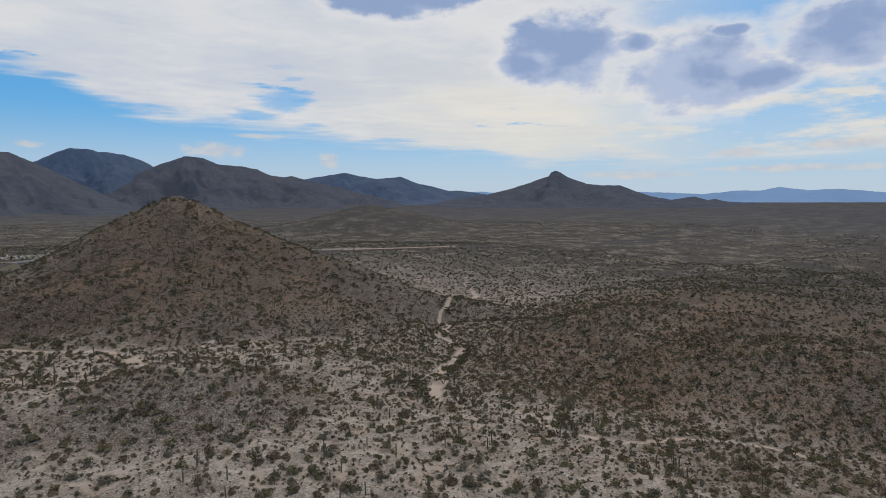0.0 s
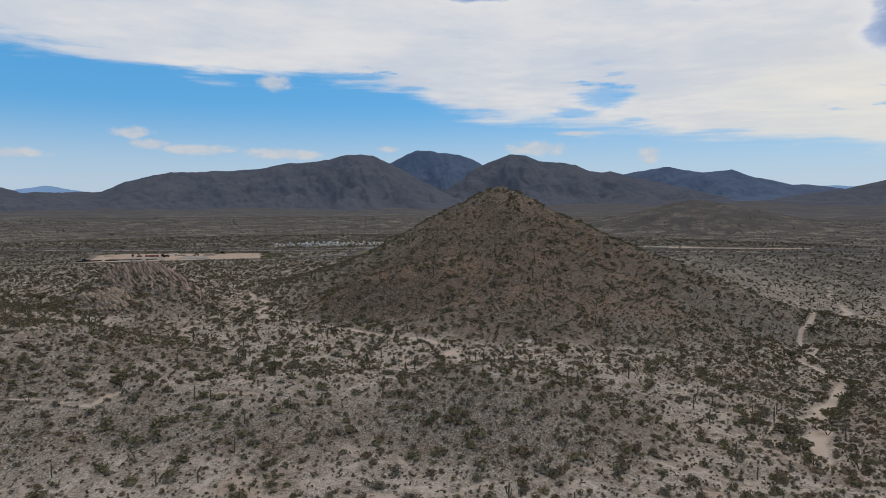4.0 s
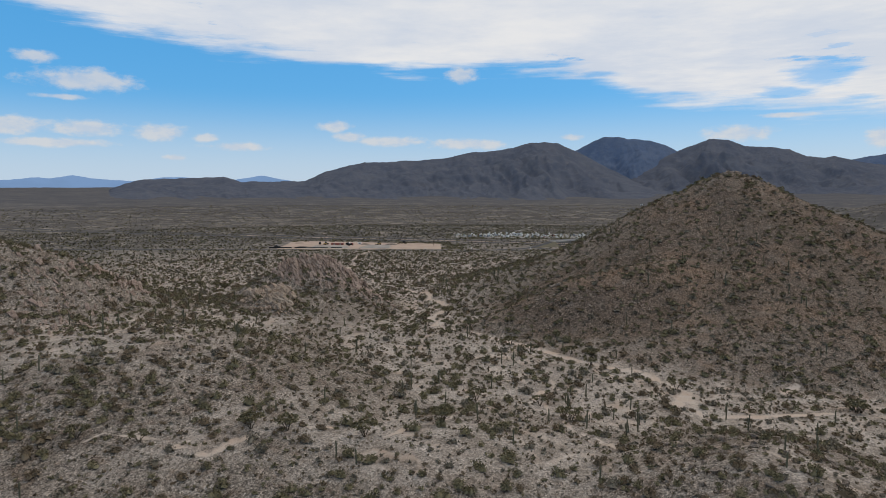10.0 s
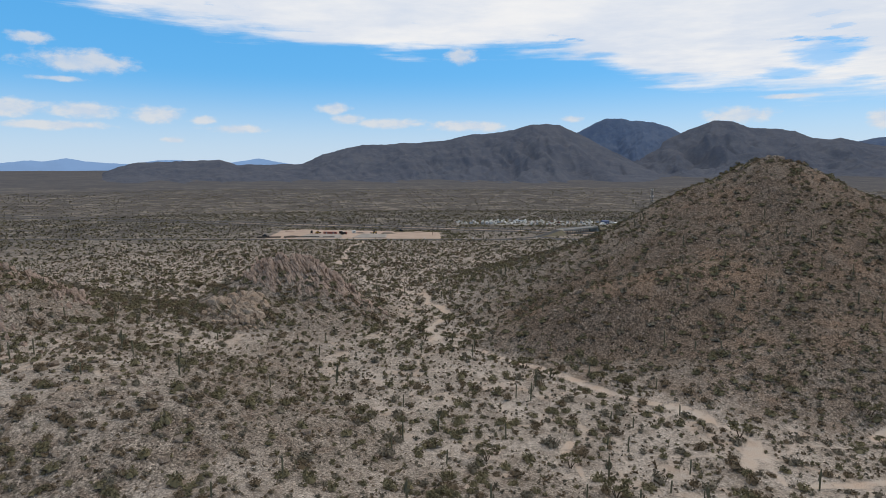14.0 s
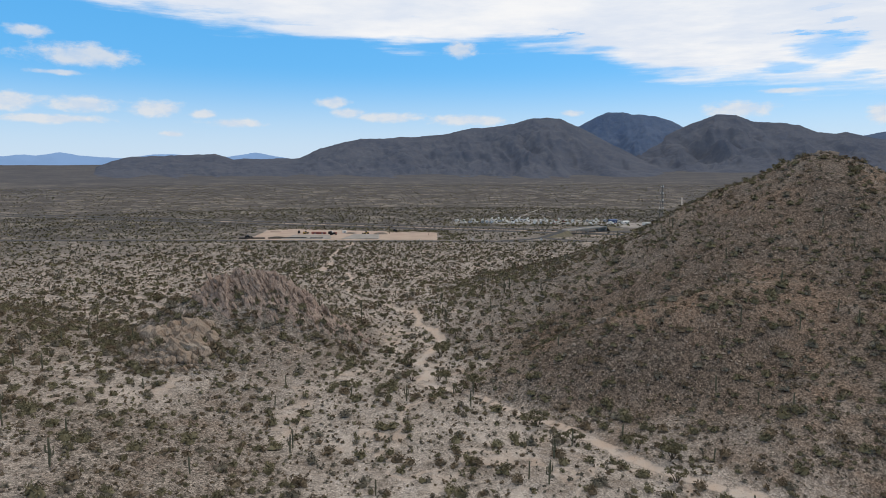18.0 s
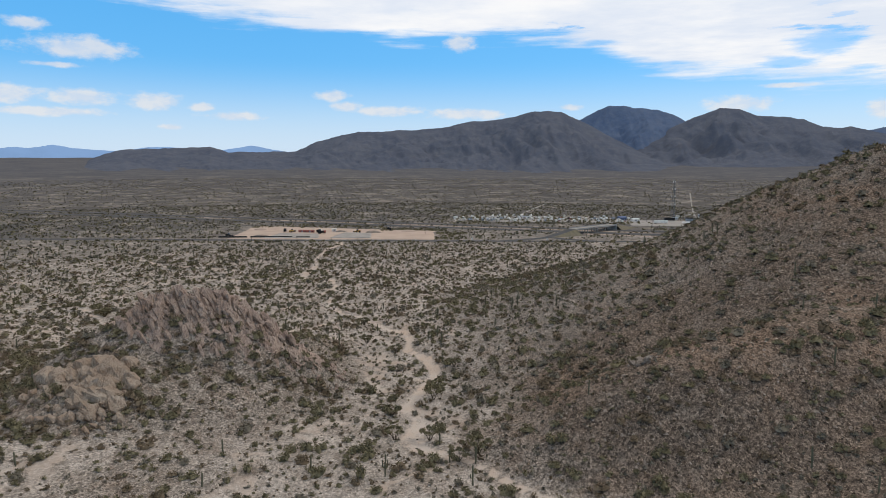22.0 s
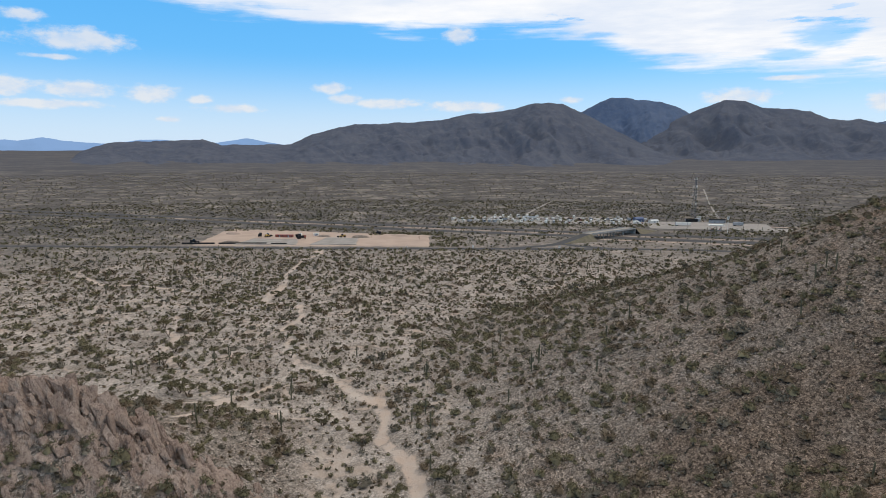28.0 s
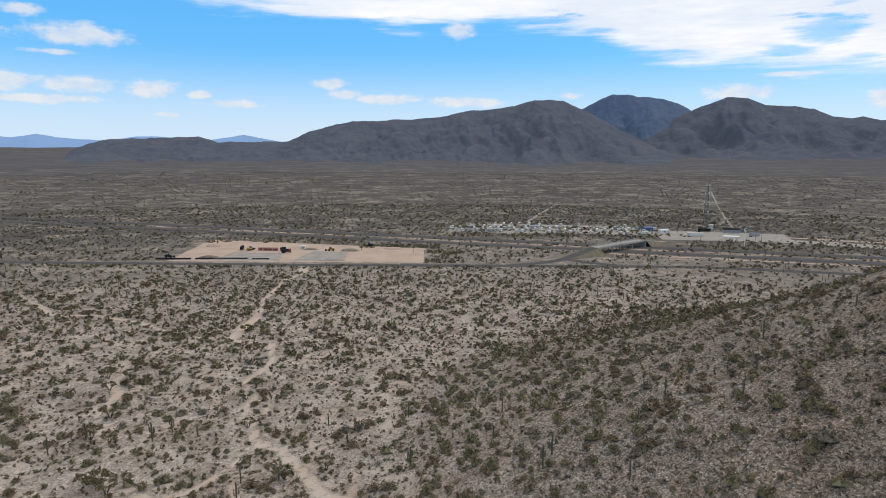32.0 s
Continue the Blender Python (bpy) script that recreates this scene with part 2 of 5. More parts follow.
def ground_material():
    s = Shade("desert_ground", 0.95)
    wide, mid, fine, grit = s.noise(0.022, 6), s.noise(0.11, 7, 0.62), s.noise(0.7, 7, 0.72), s.noise(3.4, 4, 0.7)

    def dots(scale, share, lo, hi):
        """Scattered round marks: 1 inside, in that share of the cells."""
        d, tint = s.cells(scale)
        pick = s.add("ShaderNodeSeparateColor")
        s.put(pick.inputs[0], tint)
        return s.math("MULTIPLY", s.span(s.math("ADD", d, s.math("MULTIPLY", pick.outputs[1], 0.2)), hi, lo), s.span(pick.outputs[0], 1 - share, 1.06 - share))

    def shades(scale, lo, hi):
        n = s.cells(scale)[1]
        return s.span(n, 0.15, 0.85, lo, hi)

    stones, rubble, litter_dots, mats = dots(2.4, 0.45, 0.30, 0.48), dots(0.9, 0.35, 0.26, 0.42), dots(1.5, 0.38, 0.30, 0.50), dots(0.42, 0.42, 0.22, 0.46)
    speck = s.math("MULTIPLY", shades(2.3, 0.45, 1.55), shades(5.5, 0.55, 1.45))
    pale = s.mix(s.span(mid, 0.38, 0.64), (0.400, 0.330, 0.267), (0.268, 0.219, 0.174))
    pale = s.mix(s.span(fine, 0.52, 0.66, 0, 0.5), pale, (0.190, 0.150, 0.113))
    pale = s.mix(s.math("MULTIPLY", litter_dots, 0.6), pale, (0.088, 0.072, 0.052))
    pale = s.mix(s.math("MULTIPLY", mats, 0.45), pale, (0.118, 0.094, 0.068))
    litter = s.mix(s.span(fine, 0.42, 0.60), (0.158, 0.127, 0.099), (0.306, 0.250, 0.200))
    litter = s.mix(s.math("MULTIPLY", litter_dots, 0.6), litter, (0.072, 0.058, 0.042))
    litter = s.mix(s.math("MULTIPLY", s.math("MAXIMUM", stones, rubble), s.span(mid, 0.38, 0.62, 0.25, 0.9)), litter, (0.38, 0.305, 0.236))
    ledge = s.span(s.math("MULTIPLY_ADD", fine, 0.5, s.noise(0.16, 8, 0.72)), 0.77, 0.86)
    litter = s.mix(s.math("MULTIPLY", ledge, 0.8), litter, s.mix(s.span(grit, 0.42, 0.6), (0.088, 0.063, 0.046), (0.225, 0.165, 0.122)))
    stony = s.span(s.math("ADD", s.attr("stony"), s.math("MULTIPLY_ADD", fine, 1.6, -0.8)), 0.0, 0.9)
    colour = s.mix(stony, pale, litter)
    gravel = s.mix(s.span(fine, 0.40, 0.62), (0.086, 0.061, 0.044), (0.176, 0.125, 0.089))
    gravel = s.mix(s.math("MULTIPLY", s.span(wide, 0.46, 0.60), s.span(mid, 0.35, 0.6, 0.15, 0.6)), gravel, (0.235, 0.145, 0.092))
    gravel = s.mix(s.math("MULTIPLY", litter_dots, 0.55), gravel, (0.070, 0.056, 0.040))
    gravel = s.mix(s.math("MULTIPLY", s.math("MAXIMUM", stones, rubble), s.span(mid, 0.35, 0.65, 0.4, 0.9)), gravel, (0.285, 0.210, 0.150))
    # Brown also carries the cloud shade painted over the south and east.
    brown = s.span(s.math("ADD", s.attr("brown"), s.math("ADD", s.math("MULTIPLY_ADD", mid, 1.8, -0.9), s.math("MULTIPLY_ADD", fine, 1.0, -0.5))), -0.05, 1.05)
    colour = s.mix(s.math("MULTIPLY", brown, 0.9), colour, gravel)
    rocky = s.math("MAXIMUM", s.attr("stony"), s.attr("brown"))
    grey = s.add("ShaderNodeCombineXYZ")
    for k in range(3):
        s.put(grey.inputs[k], speck)
    colour = s.mix(s.span(rocky, 0.0, 1.0, 0.6, 1.0), colour, s.mix(1.0, colour, grey.outputs[0], "MULTIPLY"))
    # Rills that braid over the flats, then the washes and trails themselves.
    rill = s.math("ABSOLUTE", s.math("SUBTRACT", s.noise(0.028, 3, 0.6), 0.5))
    rill = s.math("MULTIPLY", s.span(s.math("ADD", rill, s.math("MULTIPLY_ADD", fine, 0.04, -0.02)), 0.022, 0.010), s.span(rocky, 0.45, 0.1))
    tone = s.mix(s.span(mid, 0.4, 0.65), (0.50, 0.405, 0.325), (0.49, 0.360, 0.265))
    tone = s.mix(s.span(grit, 0.5, 0.8, 0, 0.35), tone, (0.36, 0.28, 0.21))
    colour = s.mix(s.math("MULTIPLY", rill, 0.6), colour, tone)
    # Low scrub cover where the plants are too far off and too many to stand singly.
    tuft, band = s.noise(0.13, 8, 0.75), s.noise(0.013, 5, 0.6, s.stretch((0.5, 1.7, 1.0)))
    open_ = s.noise(0.024, 6, 0.7)
    cover = s.span(s.math("MULTIPLY_ADD", open_, 1.5, s.math("MULTIPLY_ADD", band, 0.5, s.math("MULTIPLY", tuft, 0.9))), 1.42, 1.68)
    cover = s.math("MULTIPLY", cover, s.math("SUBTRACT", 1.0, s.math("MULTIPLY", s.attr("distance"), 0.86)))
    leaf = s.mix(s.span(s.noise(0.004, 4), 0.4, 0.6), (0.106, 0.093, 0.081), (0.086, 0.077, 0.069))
    # Far scrub turns blue-grey: haze and cloud shade put into its colour.
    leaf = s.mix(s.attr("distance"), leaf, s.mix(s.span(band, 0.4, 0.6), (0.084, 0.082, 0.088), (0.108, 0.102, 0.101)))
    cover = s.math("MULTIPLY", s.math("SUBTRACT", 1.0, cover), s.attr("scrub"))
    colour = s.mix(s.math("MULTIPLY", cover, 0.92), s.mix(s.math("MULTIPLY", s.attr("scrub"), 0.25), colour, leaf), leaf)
    sand = s.math("ADD", s.attr("sand"), s.math("ADD", s.math("MULTIPLY_ADD", fine, 1.0, -0.5), s.math("MULTIPLY_ADD", mid, 1.0, -0.5)))
    colour = s.mix(s.span(sand, 0.26, 0.52), colour, tone)
    return s.done(colour, s.math("ADD", s.math("MULTIPLY_ADD", grit, 0.4, fine), s.math("MULTIPLY", s.math("MAXIMUM", stones, rubble), 0.5)), 0.7, 0.35)


def foliage(name, a, b, c):
    s = Shade(name, 0.85)
    patch, r = s.noise(0.35, 2), s.island()
    colour = s.mix(s.span(patch, 0.35, 0.65), a, b)
    return s.done(s.mix(s.span(r, 0.45, 1.0, 0, 0.85), colour, c))


def rock(name, a, b, c, size=1.0):
    s = Shade(name, 0.92)
    big, fine = s.noise(0.25 / size, 5, 0.6), s.noise(2.2 / size, 5, 0.65)
    # Stretched streaks: crevice shade painted dark, and hollowed by the bump.
    bed = s.noise(0.9 / size, 6, 0.7, s.stretch((1.6, 0.9, 0.45)))
    colour = s.mix(s.span(big, 0.35, 0.65), a, b)
    colour = s.mix(s.span(fine, 0.48, 0.72, 0, 0.8), colour, c)
    colour = s.mix(s.span(bed, 0.50, 0.62, 0, 0.75), colour, tuple(v * 0.6 for v in b))
    colour = s.mix(s.span(s.each(), 0.2, 1.0, 0.0, 0.6), colour, b)
    return s.done(colour, s.math("ADD", s.math("MULTIPLY_ADD", big, 1.5, fine), s.math("MULTIPLY", bed, -2.5)), 1.0, 0.5 * size)


def plain(name, colour, other=None, rough_=0.7, metal=0.0, scale=0.8):
    s = Shade(name, rough_, metal)
    other = other or tuple(v * 0.78 for v in colour)
    return s.done(s.mix(s.span(s.noise(scale, 5, 0.6), 0.4, 0.68), colour, other), s.noise(scale * 6, 3), 0.15, 0.02)


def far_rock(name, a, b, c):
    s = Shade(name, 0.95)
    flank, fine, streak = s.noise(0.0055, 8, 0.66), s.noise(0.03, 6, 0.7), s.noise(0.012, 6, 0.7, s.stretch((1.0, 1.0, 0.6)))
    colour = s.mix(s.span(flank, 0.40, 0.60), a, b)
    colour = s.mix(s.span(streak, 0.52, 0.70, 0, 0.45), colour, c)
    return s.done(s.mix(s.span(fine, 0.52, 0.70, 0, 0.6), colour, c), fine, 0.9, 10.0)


# Air haze over the horizon hills, put in as a blue emission.
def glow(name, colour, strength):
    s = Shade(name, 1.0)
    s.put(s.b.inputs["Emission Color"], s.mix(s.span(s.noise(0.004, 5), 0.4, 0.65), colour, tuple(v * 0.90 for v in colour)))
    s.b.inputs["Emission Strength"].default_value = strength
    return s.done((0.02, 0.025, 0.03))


M_GROUND = ground_material()
M_CREOSOTE = foliage("creosote_leaves", (0.147, 0.124, 0.071), (0.110, 0.093, 0.055), (0.232, 0.196, 0.116))
M_BURSAGE = foliage("bursage_leaves", (0.155, 0.130, 0.095), (0.118, 0.100, 0.073), (0.235, 0.198, 0.145))
M_PALOVERDE = foliage("paloverde_leaves", (0.172, 0.142, 0.080), (0.132, 0.110, 0.064), (0.244, 0.204, 0.116))
M_BRUSH = foliage("dry_brush", (0.150, 0.110, 0.070), (0.114, 0.084, 0.055), (0.232, 0.175, 0.115))
M_BARK = plain("bark", (0.11, 0.085, 0.06), (0.07, 0.055, 0.04), 0.9)
M_CACTUS = plain("cactus_skin", (0.150, 0.140, 0.092), (0.110, 0.103, 0.070), 0.8)
M_CRAG = rock("crag_rock", (0.465, 0.345, 0.265), (0.300, 0.206, 0.156), (0.57, 0.445, 0.355), 0.6)
M_BOULDER = rock("boulder_rock", (0.450, 0.360, 0.275), (0.37, 0.258, 0.178), (0.53, 0.435, 0.34), 0.9)
M_STONE = rock("loose_stone", (0.34, 0.270, 0.212), (0.22, 0.166, 0.126), (0.46, 0.385, 0.31), 0.5)
# Air haze is mixed into both base colours, bluer for the farther ranges.
M_RANGE = far_rock("hazed_dark_range_rock", (0.090, 0.096, 0.118), (0.113, 0.116, 0.134), (0.152, 0.146, 0.152))
M_RANGE_FAR = far_rock("hazed_blue_range_rock", (0.086, 0.115, 0.176), (0.112, 0.140, 0.198), (0.146, 0.164, 0.206))
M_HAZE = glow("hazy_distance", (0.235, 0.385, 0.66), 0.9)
M_ASPHALT = plain("worn_asphalt", (0.105, 0.098, 0.092), (0.085, 0.080, 0.077), 0.9, 0, 0.15)
M_CONCRETE = plain("pale_concrete", (0.36, 0.34, 0.31), (0.29, 0.275, 0.255), 0.85, 0, 0.3)
M_PAD = plain("graded_dirt", (0.47, 0.345, 0.26), (0.40, 0.29, 0.22), 0.95, 0, 0.06)
M_GRAVEL = plain("grey_gravel", (0.350, 0.305, 0.260), (0.275, 0.238, 0.200), 0.95, 0, 0.12)
M_WHITE = plain("white_panel", (0.74, 0.70, 0.63), (0.62, 0.59, 0.53), 0.8)
M_CREAM = plain("cream_panel", (0.62, 0.57, 0.48), (0.52, 0.48, 0.41), 0.8)
M_GREYP = plain("grey_panel", (0.34, 0.35, 0.36), (0.26, 0.27, 0.28), 0.8)
M_BLUE = plain("blue_sheet_metal", (0.07, 0.10, 0.19), (0.055, 0.08, 0.15), 0.5)
M_RED = plain("red_oxide_paint", (0.30, 0.085, 0.06), (0.22, 0.07, 0.05), 0.6)
M_YELLOW = plain("machine_yellow", (0.50, 0.30, 0.06), (0.38, 0.23, 0.06), 0.5)
M_DARK = plain("dark_rubber", (0.025, 0.025, 0.026), (0.035, 0.034, 0.033), 0.85)
M_GLASS = plain("tinted_window", (0.03, 0.04, 0.05), (0.045, 0.055, 0.065), 0.12)
M_STEEL = plain("weathered_steel", (0.16, 0.16, 0.165), (0.11, 0.11, 0.115), 0.6, 0.2)
M_BANK = plain("weedy_bank", (0.20, 0.165, 0.112), (0.145, 0.122, 0.082), 0.95, 0, 0.3)
M_WOOD = plain("pole_wood", (0.14, 0.10, 0.07), (0.10, 0.075, 0.055), 0.9)

# ---------------------------------------------------------------- the lie of the land
def lattice(ix, iy, seed):
    h = (ix.astype(np.int64) * 374761393 + iy.astype(np.int64) * 668265263 + seed * 974711) & 0x7FFFFFFF
    h = ((h ^ (h >> 13)) * 1274126177) & 0x7FFFFFFF
    return ((h ^ (h >> 16)) & 0xFFFFF) / float(0xFFFFF)


def grain(x, y, size, seed):
    """Smooth noise from 0 to 1 with bumps of that size in metres."""
    x, y = np.asarray(x, float) / size, np.asarray(y, float) / size
    ix, iy = np.floor(x), np.floor(y)
    fx, fy = x - ix, y - iy
    fx, fy = fx * fx * (3 - 2 * fx), fy * fy * (3 - 2 * fy)
    a, b = lattice(ix, iy, seed), lattice(ix + 1, iy, seed)
    c, d = lattice(ix, iy + 1, seed), lattice(ix + 1, iy + 1, seed)
    return (a * (1 - fx) + b * fx) * (1 - fy) + (c * (1 - fx) + d * fx) * fy


def rough(x, y, size, octaves, seed, keep=0.5):
    total, amp, norm = 0.0, 1.0, 0.0
    for k in range(octaves):
        total, norm = total + amp * grain(x, y, size / 2 ** k, seed + k), norm + amp
        amp *= keep
    return total / norm


def creases(x, y, size, octaves, seed):
    """Sharp-crested noise from 0 to 1."""
    total, amp, norm = 0.0, 1.0, 0.0
    for k in range(octaves):
        total, norm = total + amp * (1 - abs(2 * grain(x, y, size / 2 ** k, seed + k) - 1)), norm + amp
        amp *= 0.5
    return total / norm


def ease(v, a, b):
    q = np.clip((np.asarray(v, float) - a) / (b - a), 0, 1)
    return q * q * (3 - 2 * q)


def mound(x, y, cx, cy, rx, ry, turn=0.0, power=1.5, blunt=0.0009):
    """1 at the top, 0 at the foot; power above 1 hollows the slope, blunt rounds the top."""
    a = radians(turn)
    u, v = (x - cx) * math.cos(a) + (y - cy) * math.sin(a), -(x - cx) * math.sin(a) + (y - cy) * math.cos(a)
    r = np.sqrt((u / rx) ** 2 + (v / ry) ** 2 + blunt)
    return np.clip(1.03 - r, 0, 1) ** power


def land(x, y):
    """The height of the ground in metres."""
    x, y = np.asarray(x, float), np.asarray(y, float)
    far = np.hypot(x, y - 150)
    z = -18.2 * ease(x, 110, 300) * ease(-y, -620, -300)
    z = z + 76 * np.clip((far - 1150) / 3650, 0, 1.05)
    calm = ease(-far, -560, -330)
    z = z + 3.0 * (rough(x, y, 70, 3, 11) - 0.5) * calm + (rough(x, y, 14, 2, 31) - 0.5) * (0.2 + 0.8 * calm)
    rib = 1 + 0.22 * (creases(x, y, 78, 3, 5) - 0.6)
    z = z + 90.5 * mound(x, y, 189.4, 400.8, 195.5, 217.9, 27.9, 1.56, 0.0035) * rib     # the cone-shaped hill
    z = z + 24 * mound(x, y, 314, 326, 145, 55, -40, 0.95)                  # its long eastern shoulder
    z = z + 13.5 * ease(mound(x, y, 70.4, 307.8, 66, 29, 5.9, 1.0), 0, 0.9)           # its brown spur
    z = z + 17 * ease(mound(x, y, -78, 352, 60, 64, 0, 1.0), 0, 0.95)         # the rise under the crags
    z = z + 3.5 * ease(mound(x, y, -86, 307, 22, 18, 0, 0.8), 0, 0.9) + 5 * ease(mound(x, y, -75, 300, 60, 50, 0, 1.0), 0, 0.95)
    z = z + 12.5 * mound(x, y, -71, 342, 47, 18, 9, 0.95)         # the crags' own ridge
    z = z + 70.4 * mound(x, y, -254, 281.7, 222.7, 165, -30.1, 1.54) * rib  # the ridge to the west
    z = z + 9.4 * mound(x, y, -169, 275.3, 33.8, 44.9, -26.2, 0.9)
    z = z + 13.5 * ease(mound(x, y, 79, 126, 58, 56, 0, 1.0), 0, 0.95) * rib       # a stony knoll
    z = z + 16 * ease(mound(x, y, -82, 187, 80, 94, -2.6, 1.0), 0, 0.95) * rib
    z = z + 8.5 * ease(mound(x, y, 0, 149, 64, 52, 0, 1.0), 0, 0.95)
    z = z + 6.5 * mound(x, y, -5.7, 283.2, 212.6, 279.5, 5.1, 0.86)         # the swell of the desert floor
    z = z - 4.3 * mound(x, y, 139.2, 220.5, 87.9, 32.9, -3, 1.0) - 5.9 * mound(x, y, 130.6, 120.2, 59.6, 45.4, 0, 1.0)
    z = z + 19.7 * mound(x, y, 538, 57.6, 264.6, 199.4, 10, 1.15) * rib     # the hills to the east
    z = z + 15.4 * mound(x, y, 392, 122, 95, 70, 0, 1.0) * rib
    z = z + 23 * ease(mound(x, y, 319, -23.3, 98, 105, 0, 1.0), 0, 0.95) * rib
    z = z + 13 * (creases(x, y, 130, 3, 61) - 0.6) * ease(x, 180, 290) * ease(-y, -330, -210)
    z = z + 66 * mound(x, y, 1042, 1229, 330, 260, 0, 1.3) * rib            # the low dark hill beyond the road
    return z

# ---------------------------------------------------------------- building helpers
def mesh_from(name, verts, faces, material, smooth=False):
    """A mesh from arrays: faces are rows of three or four corners."""
    verts, faces = np.asarray(verts, np.float32), np.asarray(faces, np.int32)
    me, k = bpy.data.meshes.new(name), faces.shape[1]
    me.vertices.add(len(verts))
    me.vertices.foreach_set("co", verts.ravel())
    me.loops.add(faces.size)
    me.loops.foreach_set("vertex_index", faces.ravel())
    me.polygons.add(len(faces))
    me.polygons.foreach_set("loop_start", np.arange(len(faces), dtype=np.int32) * k)
    me.materials.append(material)
    me.update(calc_edges=True)
    if smooth:
        me.polygons.foreach_set("use_smooth", np.ones(len(faces), bool))
    return me


def part(name, bm, material, parent=None, label="", smooth=False):
    me = bpy.data.meshes.new(name)
    bm.to_mesh(me)
    bm.free()
    me.materials.append(material)
    if smooth:
        me.polygons.foreach_set("use_smooth", np.ones(len(me.polygons), bool))
    ob = new(name, me)
    ob.parent = parent
    return tagged(ob, label)


def shared(name, me, parent, m=None):
    ob = new(name, me)
    ob.parent = parent
    if m is not None:
        ob.matrix_basis = m
    return ob


def thing(name, label, category, group="", at=(0, 0, 0), turn=0.0):
    ob = new(name)
    ob.empty_display_size = 0.5
    ob.matrix_basis = pose(*at, 0, 0, turn)
    return tagged(ob, label, category, group)


def box(bm, x0, x1, y0, y1, z0, z1, bevel=0.0):
    made = bmesh.ops.create_cube(bm, size=1.0, matrix=Matrix.LocRotScale(((x0 + x1) / 2, (y0 + y1) / 2, (z0 + z1) / 2), None, (abs(x1 - x0), abs(y1 - y0), abs(z1 - z0))))
    if bevel:
        edges = list({e for v in made["verts"] for e in v.link_edges})
        bmesh.ops.bevel(bm, geom=edges, offset=bevel, segments=2, affect="EDGES")
    return bm


def tube(bm, a, b, r0, r1=None, n=8):
    a, b = Vector(a), Vector(b)
    m = Matrix.Translation((a + b) / 2) @ (b - a).to_track_quat("Z", "Y").to_matrix().to_4x4()
    bmesh.ops.create_cone(bm, cap_ends=True, segments=n, radius1=r0, radius2=r0 if r1 is None else r1, depth=(b - a).length, matrix=m)
    return bm


def ground_at(x, y):
    """The height of the ground as it was laid, between the lines of its grid."""
    xs, ys, gz = GROUND
    i = np.clip(np.searchsorted(xs, x) - 1, 0, len(xs) - 2)
    j = np.clip(np.searchsorted(ys, y) - 1, 0, len(ys) - 2)
    u, v = (x - xs[i]) / (xs[i + 1] - xs[i]), (y - ys[j]) / (ys[j + 1] - ys[j])
    return (gz[j, i] * (1 - u) + gz[j, i + 1] * u) * (1 - v) + (gz[j + 1, i] * (1 - u) + gz[j + 1, i + 1] * u) * v


def height(x, y):
    return float(ground_at(x, y))


# ---------------------------------------------------------------- washes and trails
# Each: width, then the line on the plan.
WASH_UPPER = [
    (3.0, [(86, 222), (69, 235), (51, 254), (37, 265), (29, 281), (20, 288), (11, 298), (2, 307), (-5, 319), (-8, 328)]),
    (3.0, [(-8, 328), (-3, 348), (2, 363), (1, 372), (-6, 383)]),
    (3.6, [(-87, 729), (-87, 717), (-93, 674), (-89, 586), (-87, 551), (-75, 547)]),
    (3.0, [(-66, 545), (-59, 524), (-62, 499), (-50, 476), (-53, 465), (-41, 443), (-31, 437), (-21, 417), (-12, 412)]),
    (3.4, [(-12, 412), (-7, 398), (-6, 383)]),
    (1.6, [(-75, 547), (-66, 545)]),
]
PATHS_NORTH = [
    (2.1, [(-120, 519), (-103, 487), (-99, 468), (-73, 425), (-60, 413)]),
    (1.9, [(-60, 413), (-54, 418), (-45, 430), (-39, 441)]),
    (2.0, [(-60, 413), (-41, 397), (-28, 396), (-13, 394)]),
    (2.2, [(-60, 413), (-58, 389), (-55, 372)]),
    (1.7, [(-110, 424), (-93, 420), (-74, 408), (-60, 413)]),
    (1.7, [(-91, 461), (-64, 422)]),
    (2.8, [(-5, 319), (-2, 306), (6, 298)]),
]
PATHS_BRAIDED = [
    (4.2, [(545, 413), (501, 377), (458, 318), (404, 301), (349, 256), (344, 254), (324, 231), (296, 209), (286, 203), (271, 166), (239, 139), (197, 110), (180, 91), (159, 73)]),
    (3.2, [(70, 238), (78, 232), (86, 220), (89, 217), (75, 196)]),
    (2.6, [(89, 217), (80, 189), (100, 190), (129, 198), (152, 199)]),
    (3.4, [(134, 223), (123, 219)]),
    (2.0, [(37, 212), (32, 204), (33, 185), (35, 168), (44, 155)]),
    (1.5, [(66, 61), (62, 50), (58, 43)]),
]
WASH_EAST = [
    (1.5, [(15, 201), (7, 190), (-1, 169), (-13, 156), (-27, 159), (-42, 156), (-52, 147), (-56, 142), (-69, 149), (-81, 151), (-89, 146)]),
    (2.6, [(192, 30), (175, 26), (168, 14), (165, 0), (174, -10), (196, -16), (211, -30), (223, -47), (216, -62)]),
    (2.2, [(-180, 470), (-150, 440), (-120, 400), (-94, 326)]),
    (3.0, [(-240, 640), (-200, 600), (-150, 585), (-110, 560)]),
]
TRAILS = WASH_UPPER + PATHS_NORTH + PATHS_BRAIDED + WASH_EAST


def trail_mask(x, y):
    """1 in the middle of a wash or trail, 0.5 on its rim, 0 away from it."""
    x, y = np.asarray(x, float), np.asarray(y, float)
    near = (x > -260) & (x < 570) & (y > -95) & (y < 745)
    best = np.full(x.shape, -30.0)
    if np.any(near):
        best[near] = trail_core(x[near], y[near])
    return best


